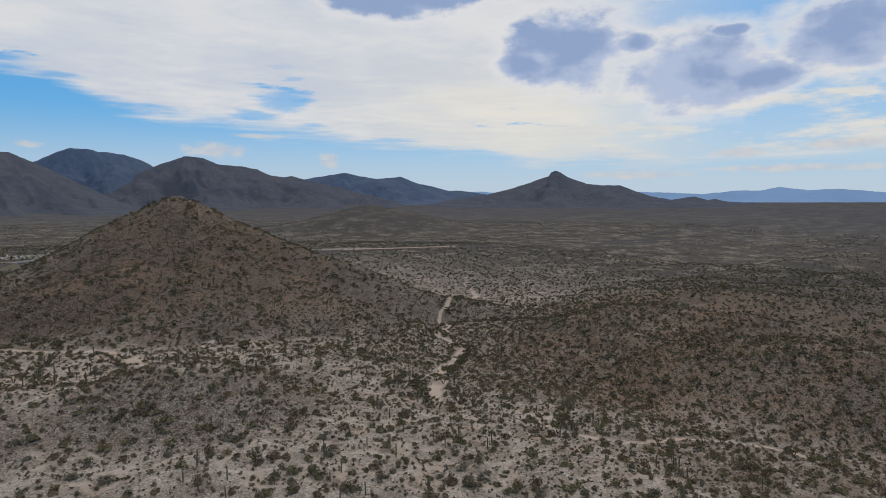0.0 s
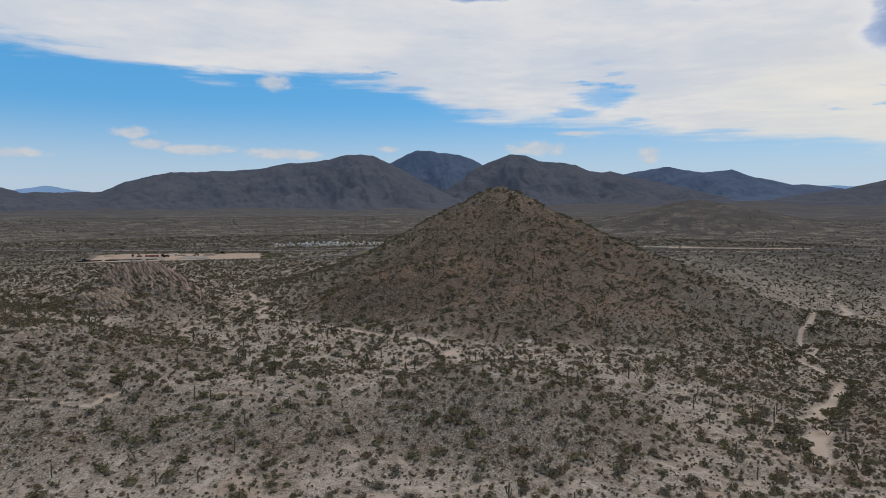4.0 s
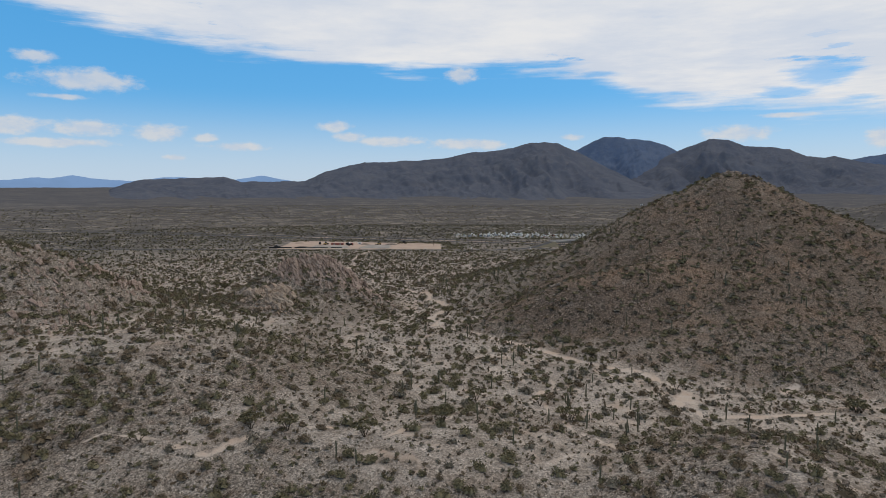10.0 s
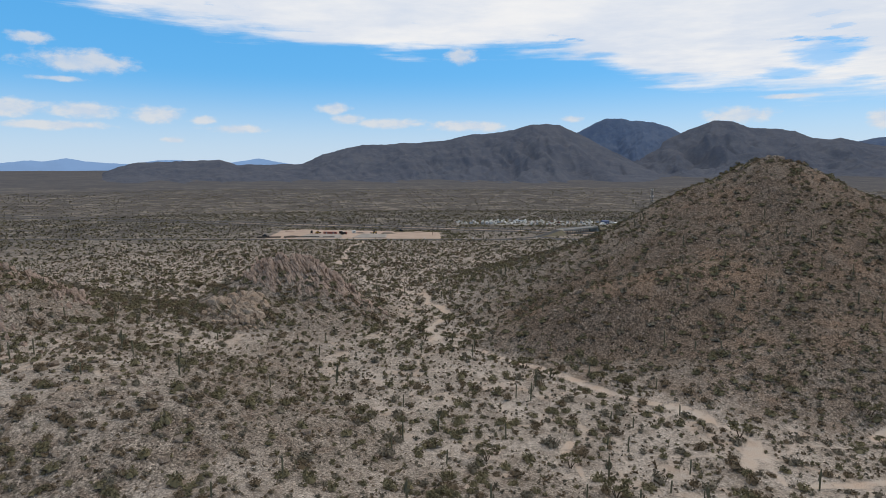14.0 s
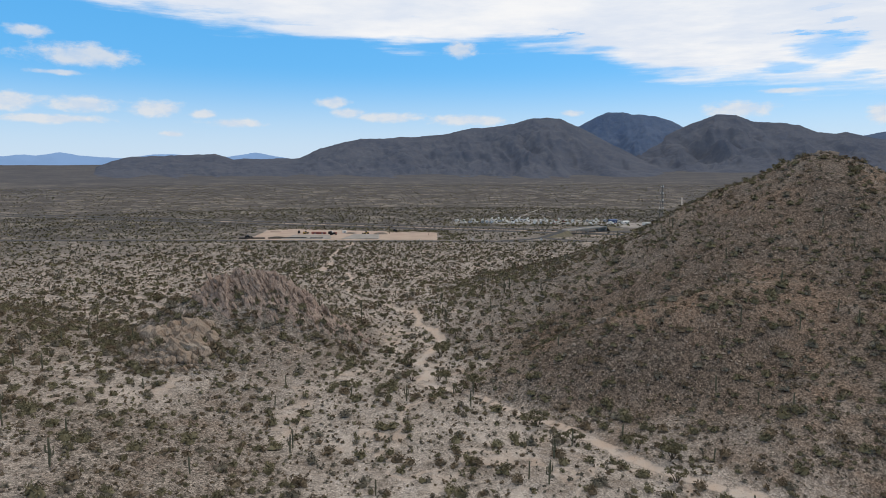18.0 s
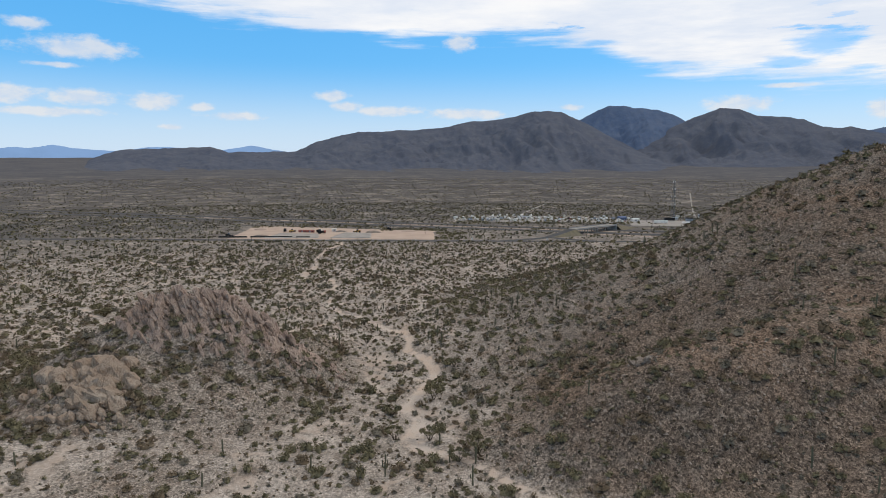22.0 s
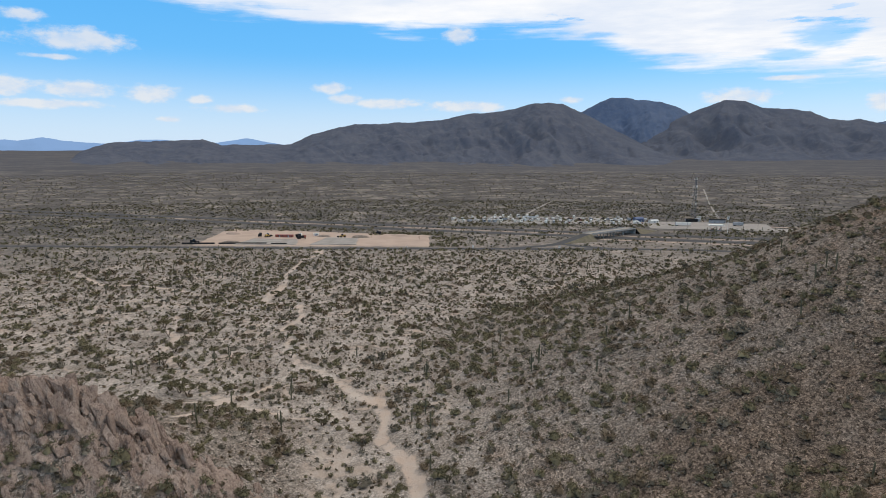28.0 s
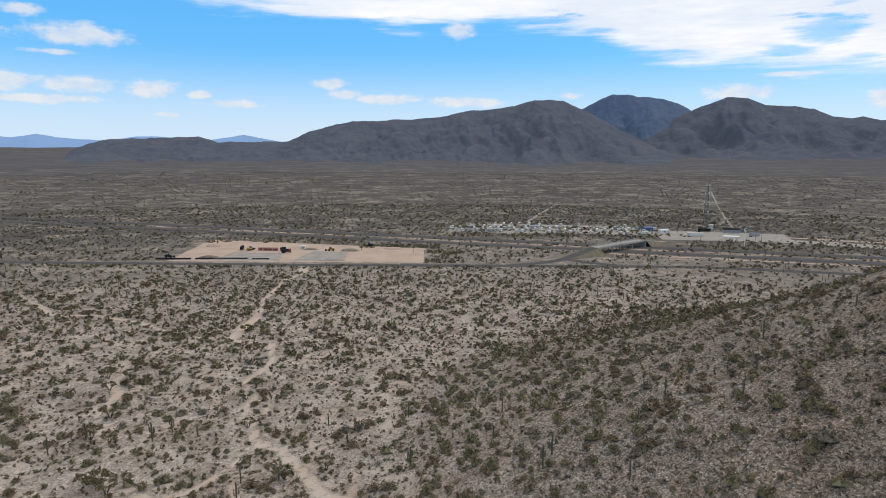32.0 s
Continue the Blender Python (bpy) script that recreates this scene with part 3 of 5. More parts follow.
def trail_core(x, y):
    best = np.full(x.shape, -30.0)
    bend_x, bend_y = x + 8 * (grain(x, y, 19, 71) - 0.5), y + 8 * (grain(x, y, 19, 72) - 0.5)
    pinch = grain(x, y, 23, 73)
    for w, line in TRAILS:
        xs, ys = [p[0] for p in line], [p[1] for p in line]
        pad = 5 * w + 4
        i = np.nonzero((bend_x > min(xs) - pad) & (bend_x < max(xs) + pad) & (bend_y > min(ys) - pad) & (bend_y < max(ys) + pad))[0]
        if not len(i):
            continue
        px, py, wide, top = bend_x[i], bend_y[i], w * (0.55 + 0.6 * pinch[i]), best[i]
        for (ax, ay), (bx, by) in zip(line[:-1], line[1:]):
            ux, uy = bx - ax, by - ay
            q = np.clip(((px - ax) * ux + (py - ay) * uy) / (ux * ux + uy * uy), 0, 1)
            top = np.maximum(top, 1 - np.hypot(px - ax - q * ux, py - ay - q * uy) / wide)
        best[i] = top
    return best


def slope_mask(x, y):
    e = 4.0
    gx, gy = (land(x + e, y) - land(x - e, y)) / (2 * e), (land(x, y + e) - land(x, y - e)) / (2 * e)
    return ease(np.hypot(gx, gy) + 0.16 * (rough(x, y, 30, 3, 17) - 0.5), 0.06, 0.34)


def gravel_shade_mask(x, y):
    """Where the brown gravel of the cone-shaped hill lies, and painted cloud shade."""
    # The two ease terms in v paint cloud shade brown, south and east.
    v = 1.05 * mound(x, y, 175, 335, 200, 140, 20, 0.8) + 0.25 * ease(-y, -240, -100) + 1.2 * mound(x, y, 78, 318, 60, 50, 21, 0.8) + 0.4 * mound(x, y, 520, 80, 300, 240, 10, 0.8) + 0.3 * ease(x, 80, 260) * ease(-y, -340, -160)
    return ease(v + 0.5 * (rough(x, y, 45, 3, 19) - 0.5), 0.14, 0.95)


def surface(x, y):
    """The ground as it is built: the land with its washes hollowed and its slopes roughened."""
    x, y = np.asarray(x, float), np.asarray(y, float)
    return land(x, y) - 0.35 * np.clip(trail_mask(x, y) * 2, 0, 1) + 0.7 * slope_mask(x, y) * (creases(x, y, 11, 1, 91) - 0.6)


def lines(core0, core1, step, lo, hi):
    up, v, s = [], core1, step
    while v < hi:
        s *= 1.07
        v += s
        up.append(min(v, hi))
    down, v, s = [], core0, step
    while v > lo:
        s *= 1.07
        v -= s
        down.append(max(v, lo))
    return np.array(down[::-1] + list(np.arange(core0, core1 + 0.1, step)) + up)


def build_ground():
    xs, ys = lines(-300, 400, 2.8, -4950, 4950), lines(-100, 740, 2.8, -1600, 5100)
    gx, gy = np.meshgrid(xs, ys)
    sand = np.clip(trail_mask(gx, gy), -3, 1)
    stony = slope_mask(gx, gy)
    gz = surface(gx, gy)
    far = np.hypot(gx, gy - 150)
    scrub = ease(far, 360, 850)
    nx, ny = len(xs), len(ys)
    i = (np.arange(ny - 1)[:, None] * nx + np.arange(nx - 1)[None, :]).ravel()
    me = mesh_from("ground", np.stack([gx.ravel(), gy.ravel(), gz.ravel()], -1), np.stack([i, i + 1, i + nx + 1, i + nx], -1), M_GROUND, True)
    for name, values in (("sand", sand), ("stony", stony), ("brown", gravel_shade_mask(gx, gy)), ("scrub", scrub), ("distance", ease(far, 950, 2600))):
        me.attributes.new(name, "FLOAT", "POINT").data.foreach_set("value", values.ravel().astype(np.float32))
    tagged(new("ground", me), "pale stony desert ground with sandy washes and brown gravel slopes", "ground", kind="structure")
    return xs, ys, gz


GROUND = build_ground()


# ---------------------------------------------------------------- mountains on the skyline
def build_range(name, label, crest, reach, foot, material, seed, lift=2.3, kind="structure", jag=9.0, gully=0.85, rows=84):
    """A range whose crest (azimuth in degrees, height) stands at that reach from the plain's middle."""
    crest = [(crest[0][0] - 2.0, 0)] + crest + [(crest[-1][0] + 2.0, 0)]
    a = np.linspace(crest[0][0], crest[-1][0], int((crest[-1][0] - crest[0][0]) * 9) + 2)
    top = np.interp(a, [c[0] for c in crest], [c[1] for c in crest])
    q = np.concatenate([np.linspace(0, 1, rows), [1.06, 1.16, 1.3]])
    r = reach - foot + foot * q
    A, R = np.meshgrid(np.radians(a), r)
    X, Y = R * np.sin(A), 150 + R * np.cos(A)
    base = land(X, Y) - 3
    Q, T = np.meshgrid(q, top, indexing="ij")
    ends = np.minimum(1, np.minimum(a - a[0], a[-1] - a) / 0.8)[None, :]
    s = np.clip(Q, 0, 1) ** lift
    bend = 110 * rough(X, Y, 260, 3, seed + 9)
    carve = 0.55 * (creases(X + bend, Y, 300, 6, seed) - 0.6)
    carve = carve + 0.6 * (creases(np.degrees(A) * 75 + 0.25 * R + bend, R * 0.2, 240, 5, seed + 20) - 0.6)
    s = np.clip(s + gully * carve * np.sqrt(s) * (1 - s) * 2.6, 0, 1.0)
    s = np.where(Q > 1, 1 - (Q - 1) * 1.6, s)
    knob = (rough(np.degrees(A) * 60, R * 0, 44, 5, seed + 40, 0.6) - 0.5) * jag * 1.3
    Z = base + np.maximum(T - base, 0) * s * np.where(T > base, 1, 0) + knob * np.clip(Q, 0, 1) ** 4 * ends
    n = len(a)
    i = (np.arange(len(r) - 1)[:, None] * n + np.arange(n - 1)[None, :]).ravel()
    me = mesh_from(name, np.stack([X.ravel(), Y.ravel(), Z.ravel()], -1), np.stack([i, i + n, i + n + 1, i + 1], -1), material, True)
    tagged(new(name, me), label, "mountain", kind=kind)


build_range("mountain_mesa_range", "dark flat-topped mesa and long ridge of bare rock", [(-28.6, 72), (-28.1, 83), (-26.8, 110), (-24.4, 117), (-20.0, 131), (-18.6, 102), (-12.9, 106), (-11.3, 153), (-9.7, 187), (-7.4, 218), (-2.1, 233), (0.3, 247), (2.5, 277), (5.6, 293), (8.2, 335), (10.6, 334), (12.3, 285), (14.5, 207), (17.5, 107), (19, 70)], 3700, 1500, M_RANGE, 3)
build_range("mountain_table_peak", "haze-tinted blue-grey table-topped mountain behind the near ridge", [(9.5, 230), (10.5, 270), (12.2, 329), (13.8, 395), (14.8, 422), (16.0, 420), (16.8, 407), (18.7, 391), (20.1, 354), (21.1, 310), (22.5, 246), (24, 180)], 4500, 900, M_RANGE_FAR, 13)
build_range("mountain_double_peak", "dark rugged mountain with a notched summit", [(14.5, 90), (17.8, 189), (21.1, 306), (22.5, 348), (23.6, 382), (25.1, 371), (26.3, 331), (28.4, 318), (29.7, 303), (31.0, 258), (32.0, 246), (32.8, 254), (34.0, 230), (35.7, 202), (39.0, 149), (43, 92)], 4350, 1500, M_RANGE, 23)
build_range("mountain_blue_ridge", "haze-tinted blue-grey distant ridge with two humps", [(31.5, 120), (32.5, 172), (34.0, 239), (36.0, 265), (37.7, 286), (40.5, 243), (42.9, 259), (44.8, 204), (47.5, 158), (48.8, 153), (50.9, 128), (52.2, 115), (54, 85)], 4520, 900, M_RANGE_FAR, 33)
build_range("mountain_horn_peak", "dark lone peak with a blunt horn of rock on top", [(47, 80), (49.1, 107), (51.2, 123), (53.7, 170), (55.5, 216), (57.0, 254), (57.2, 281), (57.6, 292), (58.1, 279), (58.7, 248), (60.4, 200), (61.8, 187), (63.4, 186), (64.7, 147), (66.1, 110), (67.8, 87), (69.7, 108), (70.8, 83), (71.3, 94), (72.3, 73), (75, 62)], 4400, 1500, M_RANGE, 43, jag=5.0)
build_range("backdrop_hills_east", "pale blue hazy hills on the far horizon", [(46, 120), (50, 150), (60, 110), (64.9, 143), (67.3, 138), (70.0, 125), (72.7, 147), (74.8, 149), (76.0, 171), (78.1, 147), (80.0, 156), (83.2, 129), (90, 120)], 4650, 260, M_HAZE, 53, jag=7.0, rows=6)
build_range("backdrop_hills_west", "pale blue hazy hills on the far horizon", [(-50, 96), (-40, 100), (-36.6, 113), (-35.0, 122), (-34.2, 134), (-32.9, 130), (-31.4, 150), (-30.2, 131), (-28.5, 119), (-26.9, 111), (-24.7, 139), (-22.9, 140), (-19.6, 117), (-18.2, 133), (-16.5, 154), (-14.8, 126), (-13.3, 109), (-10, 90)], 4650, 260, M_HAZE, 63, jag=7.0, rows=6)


# ---------------------------------------------------------------- roads and graded ground
def strip(name, line, width, material, label, lift=0.25, category="road", steps=14, wobble=0.0):
    """A road laid over the ground along a line."""
    pts = []
    for (ax, ay), (bx, by) in zip(line[:-1], line[1:]):
        for k in range(steps):
            pts.append((ax + (bx - ax) * k / steps, ay + (by - ay) * k / steps))
    pts.append(line[-1])
    verts, faces = [], []
    for k, (x, y) in enumerate(pts):
        (ax, ay), (bx, by) = pts[max(k - 1, 0)], pts[min(k + 1, len(pts) - 1)]
        n = math.hypot(bx - ax, by - ay)
        nx, ny = -(by - ay) / n, (bx - ax) / n
        for j, side in enumerate((-0.5, -0.17, 0.17, 0.5)):
            w = width * side + (wobble * (float(grain(x, y, 6, 7 + j)) - 0.5) if wobble else 0)
            px, py = x + nx * w, y + ny * w
            verts.append((px, py, height(px, py) + lift - (0.3 if abs(side) > 0.4 else 0)))
        if k:
            faces += [(4 * k - 4 + j, 4 * k - 3 + j, 4 * k + 1 + j, 4 * k + j) for j in range(3)]
    return tagged(new(name, mesh_from(name, verts, faces, material, True)), label, category, kind="structure")


def fw(x, off):
    return (x, 829 - off - 0.3 * (x - 169))


strip("road_freeway_far", [fw(-1500, 0), fw(-530, 0), fw(169, 0), fw(600, 0), fw(1300, 0)], 12.5, M_ASPHALT, "grey worn asphalt freeway lanes across the plain", 0.5, steps=50)
strip("road_freeway_near", [fw(-1500, 31), fw(-530, 31), fw(169, 31), fw(600, 31), fw(1300, 31)], 12.5, M_ASPHALT, "grey worn asphalt freeway lanes across the plain", 0.5, steps=50)
strip("road_frontage", [(-900, 752), (-326, 744), (-108, 736), (104, 733), (200, 731), (300, 706), (420, 672), (600, 620), (900, 532)], 9.0, M_ASPHALT, "narrow asphalt frontage road beside the desert", 0.4, steps=24)
strip("road_ramp", [(60, 733), (92, 748), (110, 762)], 8.0, M_ASPHALT, "asphalt turning lane up to the overpass", 0.45)
strip("road_ramp_east", [(150, 732), (122, 748), (110, 762)], 8.0, M_ASPHALT, "asphalt turning lane up to the overpass", 0.45)
strip("road_median_dirt", [fw(-300, 15), fw(100, 15), fw(500, 15)], 3.0, M_PAD, "strip of bare dirt between the freeway lanes", 0.35, steps=20, wobble=2.5)
strip("road_verge", [fw(150, 46), fw(360, 46), fw(700, 44)], 4.0, M_PAD, "strip of bare dirt beside the freeway", 0.35, steps=20, wobble=2.5)
strip("road_gravel_strip", [(585, 730), (640, 705), (720, 668), (770, 652)], 15.0, M_PAD, "pale gravel lay-by beside the freeway", 0.7)
strip("road_tower_track", [(330, 950), (342, 985), (406, 1154), (515, 1439)], 2.2, M_GRAVEL, "pale dirt track running straight up the plain", 0.6, wobble=2.0)
strip("road_camp_track", [(112, 1000), (140, 1090), (189, 1229)], 3.4, M_GRAVEL, "pale dirt track behind the caravan park", 0.6, wobble=2.0)
strip("road_tower_spur", [(300, 962), (330, 985), (372, 1050)], 3.0, M_GRAVEL, "pale dirt spur track by the mast", 0.5, wobble=2.0)
strip("road_truck_stop", [(225, 880), (270, 872), (330, 862), (400, 828), (520, 772), (640, 730)], 26.0, M_GRAVEL, "pale gravel apron beside the freeway", 0.55)
strip("road_far_verge", [(300, 905), (420, 850), (560, 790)], 6.0, M_PAD, "pale dirt track beside the gravel apron", 0.5, wobble=2.0)
strip("road_truck_stop_lot", [(232, 905), (300, 898), (352, 880)], 46.0, M_GRAVEL, "grey gravel parking lot of the roadside stop", 0.62)
strip("road_camp_loop", [(20, 936), (90, 930), (170, 926), (238, 906)], 42.0, M_GRAVEL, "pale gravel ground of the caravan park", 0.5)
strip("road_camp_loop_back", [(40, 972), (110, 972), (180, 962), (245, 936)], 20.0, M_GRAVEL, "pale gravel ground of the caravan park", 0.45)


def patch_of_ground(name, corners, material, label, lift):
    """A four-sided piece of graded ground with a ragged rim."""
    n = 26
    verts, faces = [], []
    (ax, ay), (bx, by), (cx, cy), (dx, dy) = corners
    for j in range(n + 1):
        for i in range(n + 1):
            u, v = i / n, j / n
            x = (1 - v) * ((1 - u) * ax + u * bx) + v * ((1 - u) * dx + u * cx)
            y = (1 - v) * ((1 - u) * ay + u * by) + v * ((1 - u) * dy + u * cy)
            rim = i in (0, n) or j in (0, n)
            if rim:
                x, y = x + 5 * (float(grain(x, y, 9, 3)) - 0.5), y + 5 * (float(grain(x, y, 9, 4)) - 0.5)
            verts.append((x, y, height(x, y) + (-0.3 if rim else lift + 0.25 * float(grain(x, y, 11, 5)))))
    for j in range(n):
        for i in range(n):
            k = j * (n + 1) + i
            faces.append((k, k + 1, k + n + 2, k + n + 1))
    tagged(new(name, mesh_from(name, verts, faces, material, True)), label, "ground", kind="structure")


patch_of_ground("ground_graded_pad", [(-204, 748), (2, 744), (-1, 812), (-208, 860)], M_PAD, "wide graded pad of bare pinkish dirt", 0.5)
patch_of_ground("ground_pad_gravel", [(-168, 750), (-112, 750), (-118, 782), (-160, 786)], M_GRAVEL, "grey gravel yard on the graded pad", 1.0)
patch_of_ground("ground_pad_gravel_west", [(-104, 749), (-62, 749), (-66, 790), (-96, 794)], M_GRAVEL, "grey gravel yard on the graded pad", 1.0)

# ---------------------------------------------------------------- plants
GEN = np.random.RandomState(7)


def spray(n_cards, card, seed, lobes=4, sides=5, flatten=0.8, core=True):
    """One bush of unit radius: a few dark uneven lobes inside and many small loose leaf sprays round them."""
    g = np.random.RandomState(seed)
    verts, faces, mids = [], [], []
    for k in range(lobes):
        t, d = 2 * math.pi * (k + g.uniform(-0.3, 0.3)) / lobes, (g.uniform(0.12, 0.42) if lobes > 1 else 0.0)
        r = g.uniform(0.40, 0.60) if lobes > 1 else 0.62
        mids.append((d * math.cos(t), d * math.sin(t), g.uniform(0.25, 0.6) * flatten, r))
    for x, y, z, r in mids if core else ():
        n = len(verts)
        for j in range(sides):
            q, t = 0.8 * r * g.uniform(0.8, 1.1), 2 * math.pi * j / sides + g.uniform(-0.3, 0.3)
            verts.append((x + q * math.cos(t), y + q * math.sin(t), z * g.uniform(0.3, 1.1) - 0.12))
        verts.append((x + g.uniform(-0.15, 0.15), y + g.uniform(-0.15, 0.15), z + 0.75 * r * flatten * g.uniform(0.6, 0.95)))
        faces += [(n + j, n + (j + 1) % sides, n + sides) for j in range(sides)]
    for k in range(n_cards):
        x, y, z, r = mids[k % lobes]
        d = g.normal(size=3)
        d[2] = abs(d[2]) * 0.9 - 0.1
        d /= np.linalg.norm(d)
        c = np.array([x, y, z]) + d * r * g.uniform(0.6, 1.12) * np.array([1, 1, flatten])
        c[2] = max(c[2], 0.02)
        u = d + 0.9 * g.normal(size=3)
        u /= np.linalg.norm(u) + 1e-6
        v = np.cross(u, g.normal(size=3))
        v /= np.linalg.norm(v) + 1e-6
        s, n = card * g.uniform(0.6, 1.5), len(verts)
        for a, b in ((-0.9, -0.55), (-0.9 * g.uniform(0.2, 1), 0.6), (1.1, 0.15)):
            verts.append(tuple(c + s * (a * u + b * v)))
        faces.append((n, n + 1, n + 2))
    return np.array(verts), np.array(faces)


def scatter_mesh(name, kinds, xy, size, tall, material, label, sink=0.02):
    """Many plants or stones in one mesh."""
    if not len(xy):
        return
    z = ground_at(xy[:, 0], xy[:, 1])
    turn, pick = GEN.uniform(0, 6.283, len(xy)), GEN.randint(0, len(kinds), len(xy))
    all_v, all_f, count = [], [], 0
    for k, (v, f) in enumerate(kinds):
        i = np.nonzero(pick == k)[0]
        if not len(i):
            continue
        c, s = np.cos(turn[i])[:, None], np.sin(turn[i])[:, None]
        r, h = size[i][:, None], tall[i][:, None]
        wide = GEN.uniform(0.8, 1.2, (len(i), 1))
        px, py, pz = v[None, :, 0] * wide, v[None, :, 1] / wide, v[None, :, 2]
        X = xy[i, 0][:, None] + r * (c * px - s * py)
        Y = xy[i, 1][:, None] + r * (s * px + c * py)
        Z = (z[i] - sink * size[i])[:, None] + h * pz
        all_v.append(np.stack([X, Y, Z], -1).reshape(-1, 3))
        all_f.append((f[None] + (count + np.arange(len(i)) * len(v))[:, None, None]).reshape(-1, f.shape[1]))
        count += len(i) * len(v)
    me = mesh_from(name, np.concatenate(all_v), np.concatenate(all_f), material)
    return tagged(new(name, me), label, "plants" if "stone" not in name else "stones", kind="stuff")


def in_view(x, y):
    """The part of the plan that the flight looks over."""
    west = x > -0.73 * (y + 45) - 12
    east = x < (y + 118) * 5.8
    return west & east & (np.hypot(x + 22, y + 114) > 115)


def keep_clear(x, y):
    """Roads, the graded pad, the caravan park and the lots."""
    line = 829 - 0.3 * (x - 169)
    busy = (np.abs(y - line) < 8.5) | (np.abs(y - line + 31) < 8.5)
    busy |= (np.abs(y - np.interp(x, [-900, -326, 104, 200, 300, 420, 600, 900], [752, 744, 733, 731, 706, 672, 620, 532])) < 6.5)
    busy |= (x > -212) & (x < 5) & (y > 742) & (y < 812 + 0.23 * -x)
    busy |= (x > 15) & (x < 250) & (y > 908) & (y < 985)
    busy |= (x > 570) & (x < 800) & (np.abs(y - 730 + 0.42 * (x - 585)) < 13)
    busy |= (x > 222) & (x < 360) & (y > 858) & (y < 925)
    busy |= (x > 60) & (x < 250) & (y > 735) & (y < 885) & (np.abs((y - 776) - 0.82 * (x - 128)) < 22)
    return ~busy


def off_path(x, y):
    return np.hypot(x - np.clip(x, -20, 10), y - np.clip(y, -114, 275))


def sites(n, x0, x1, y0, y1, near, far, clump, seed, wash=0.0, slope=1.0, seen=True):
    """Places for plants: even chance, thinned by patches, kept off the washes and roads."""
    g = np.random.RandomState(seed)
    x, y = g.uniform(x0, x1, n), g.uniform(y0, y1, n)
    d = off_path(x, y)
    ok = (in_view(x, y) == seen) & (d >= near) & (d < far) & keep_clear(x, y)
    x, y = x[ok], y[ok]
    chance = 1 - clump + clump * ease(rough(x, y, 38, 3, seed), 0.35, 0.62)
    sand = trail_mask(x, y)
    chance = chance * np.where(sand > 0.08, 0.04, 1.0)
    chance = chance * (1 + wash * ease(sand, -2.5, -0.4))
    chance = chance * (0.72 + 0.55 * ease(x, 90, 260) * ease(-y, -330, -180))
    steep = slope_mask(x, y)
    chance = chance * (1 + (slope - 1) * steep)
    ok = g.uniform(0, 1, len(x)) < chance
    return np.stack([x[ok], y[ok]], -1)


BIG = [spray(140, 0.105, 100 + k, 3 + k % 3, 5, 0.75 + 0.06 * (k % 5)) for k in range(14)]
BIG_FAR = [spray(20, 0.30, 150 + k, 3, 4) for k in range(12)]
MEDIUM = [spray(24, 0.21, 200 + k, 2, 4, 0.9) for k in range(14)]
MEDIUM_FAR = [spray(8, 0.46, 250 + k, 1, 4, 0.9) for k in range(10)]
SMALL = [spray(5, 0.75, 300 + k, 1, core=False) for k in range(10)]
DISTANT = [spray(5, 0.70, 400 + k, 1, core=False) for k in range(10)]


def sizes(n, lo, hi):
    return lo + (hi - lo) * GEN.uniform(0, 1, n) ** 1.7


def split(xy, shares):
    """Deals places out to kinds by patches of the ground, with some mixing."""
    v = 0.8 * GEN.uniform(0, 1, len(xy)) + 0.2 * ease(rough(xy[:, 0], xy[:, 1], 45, 2, 55), 0.3, 0.7)
    cuts = np.quantile(v, np.cumsum(shares)[:-1])
    return [xy[np.digitize(v, cuts) == k] for k in range(len(shares))]


def scatter_near_far(name, near, far, xy, size, tall, material, label):
    """Fuller plants beside the flight, plainer ones farther off."""
    close = off_path(xy[:, 0], xy[:, 1]) < 235
    scatter_mesh(name, near, xy[close], size[close], tall[close], material, label)
    scatter_mesh("outer_" + name, far, xy[~close], size[~close], tall[~close], material, label)


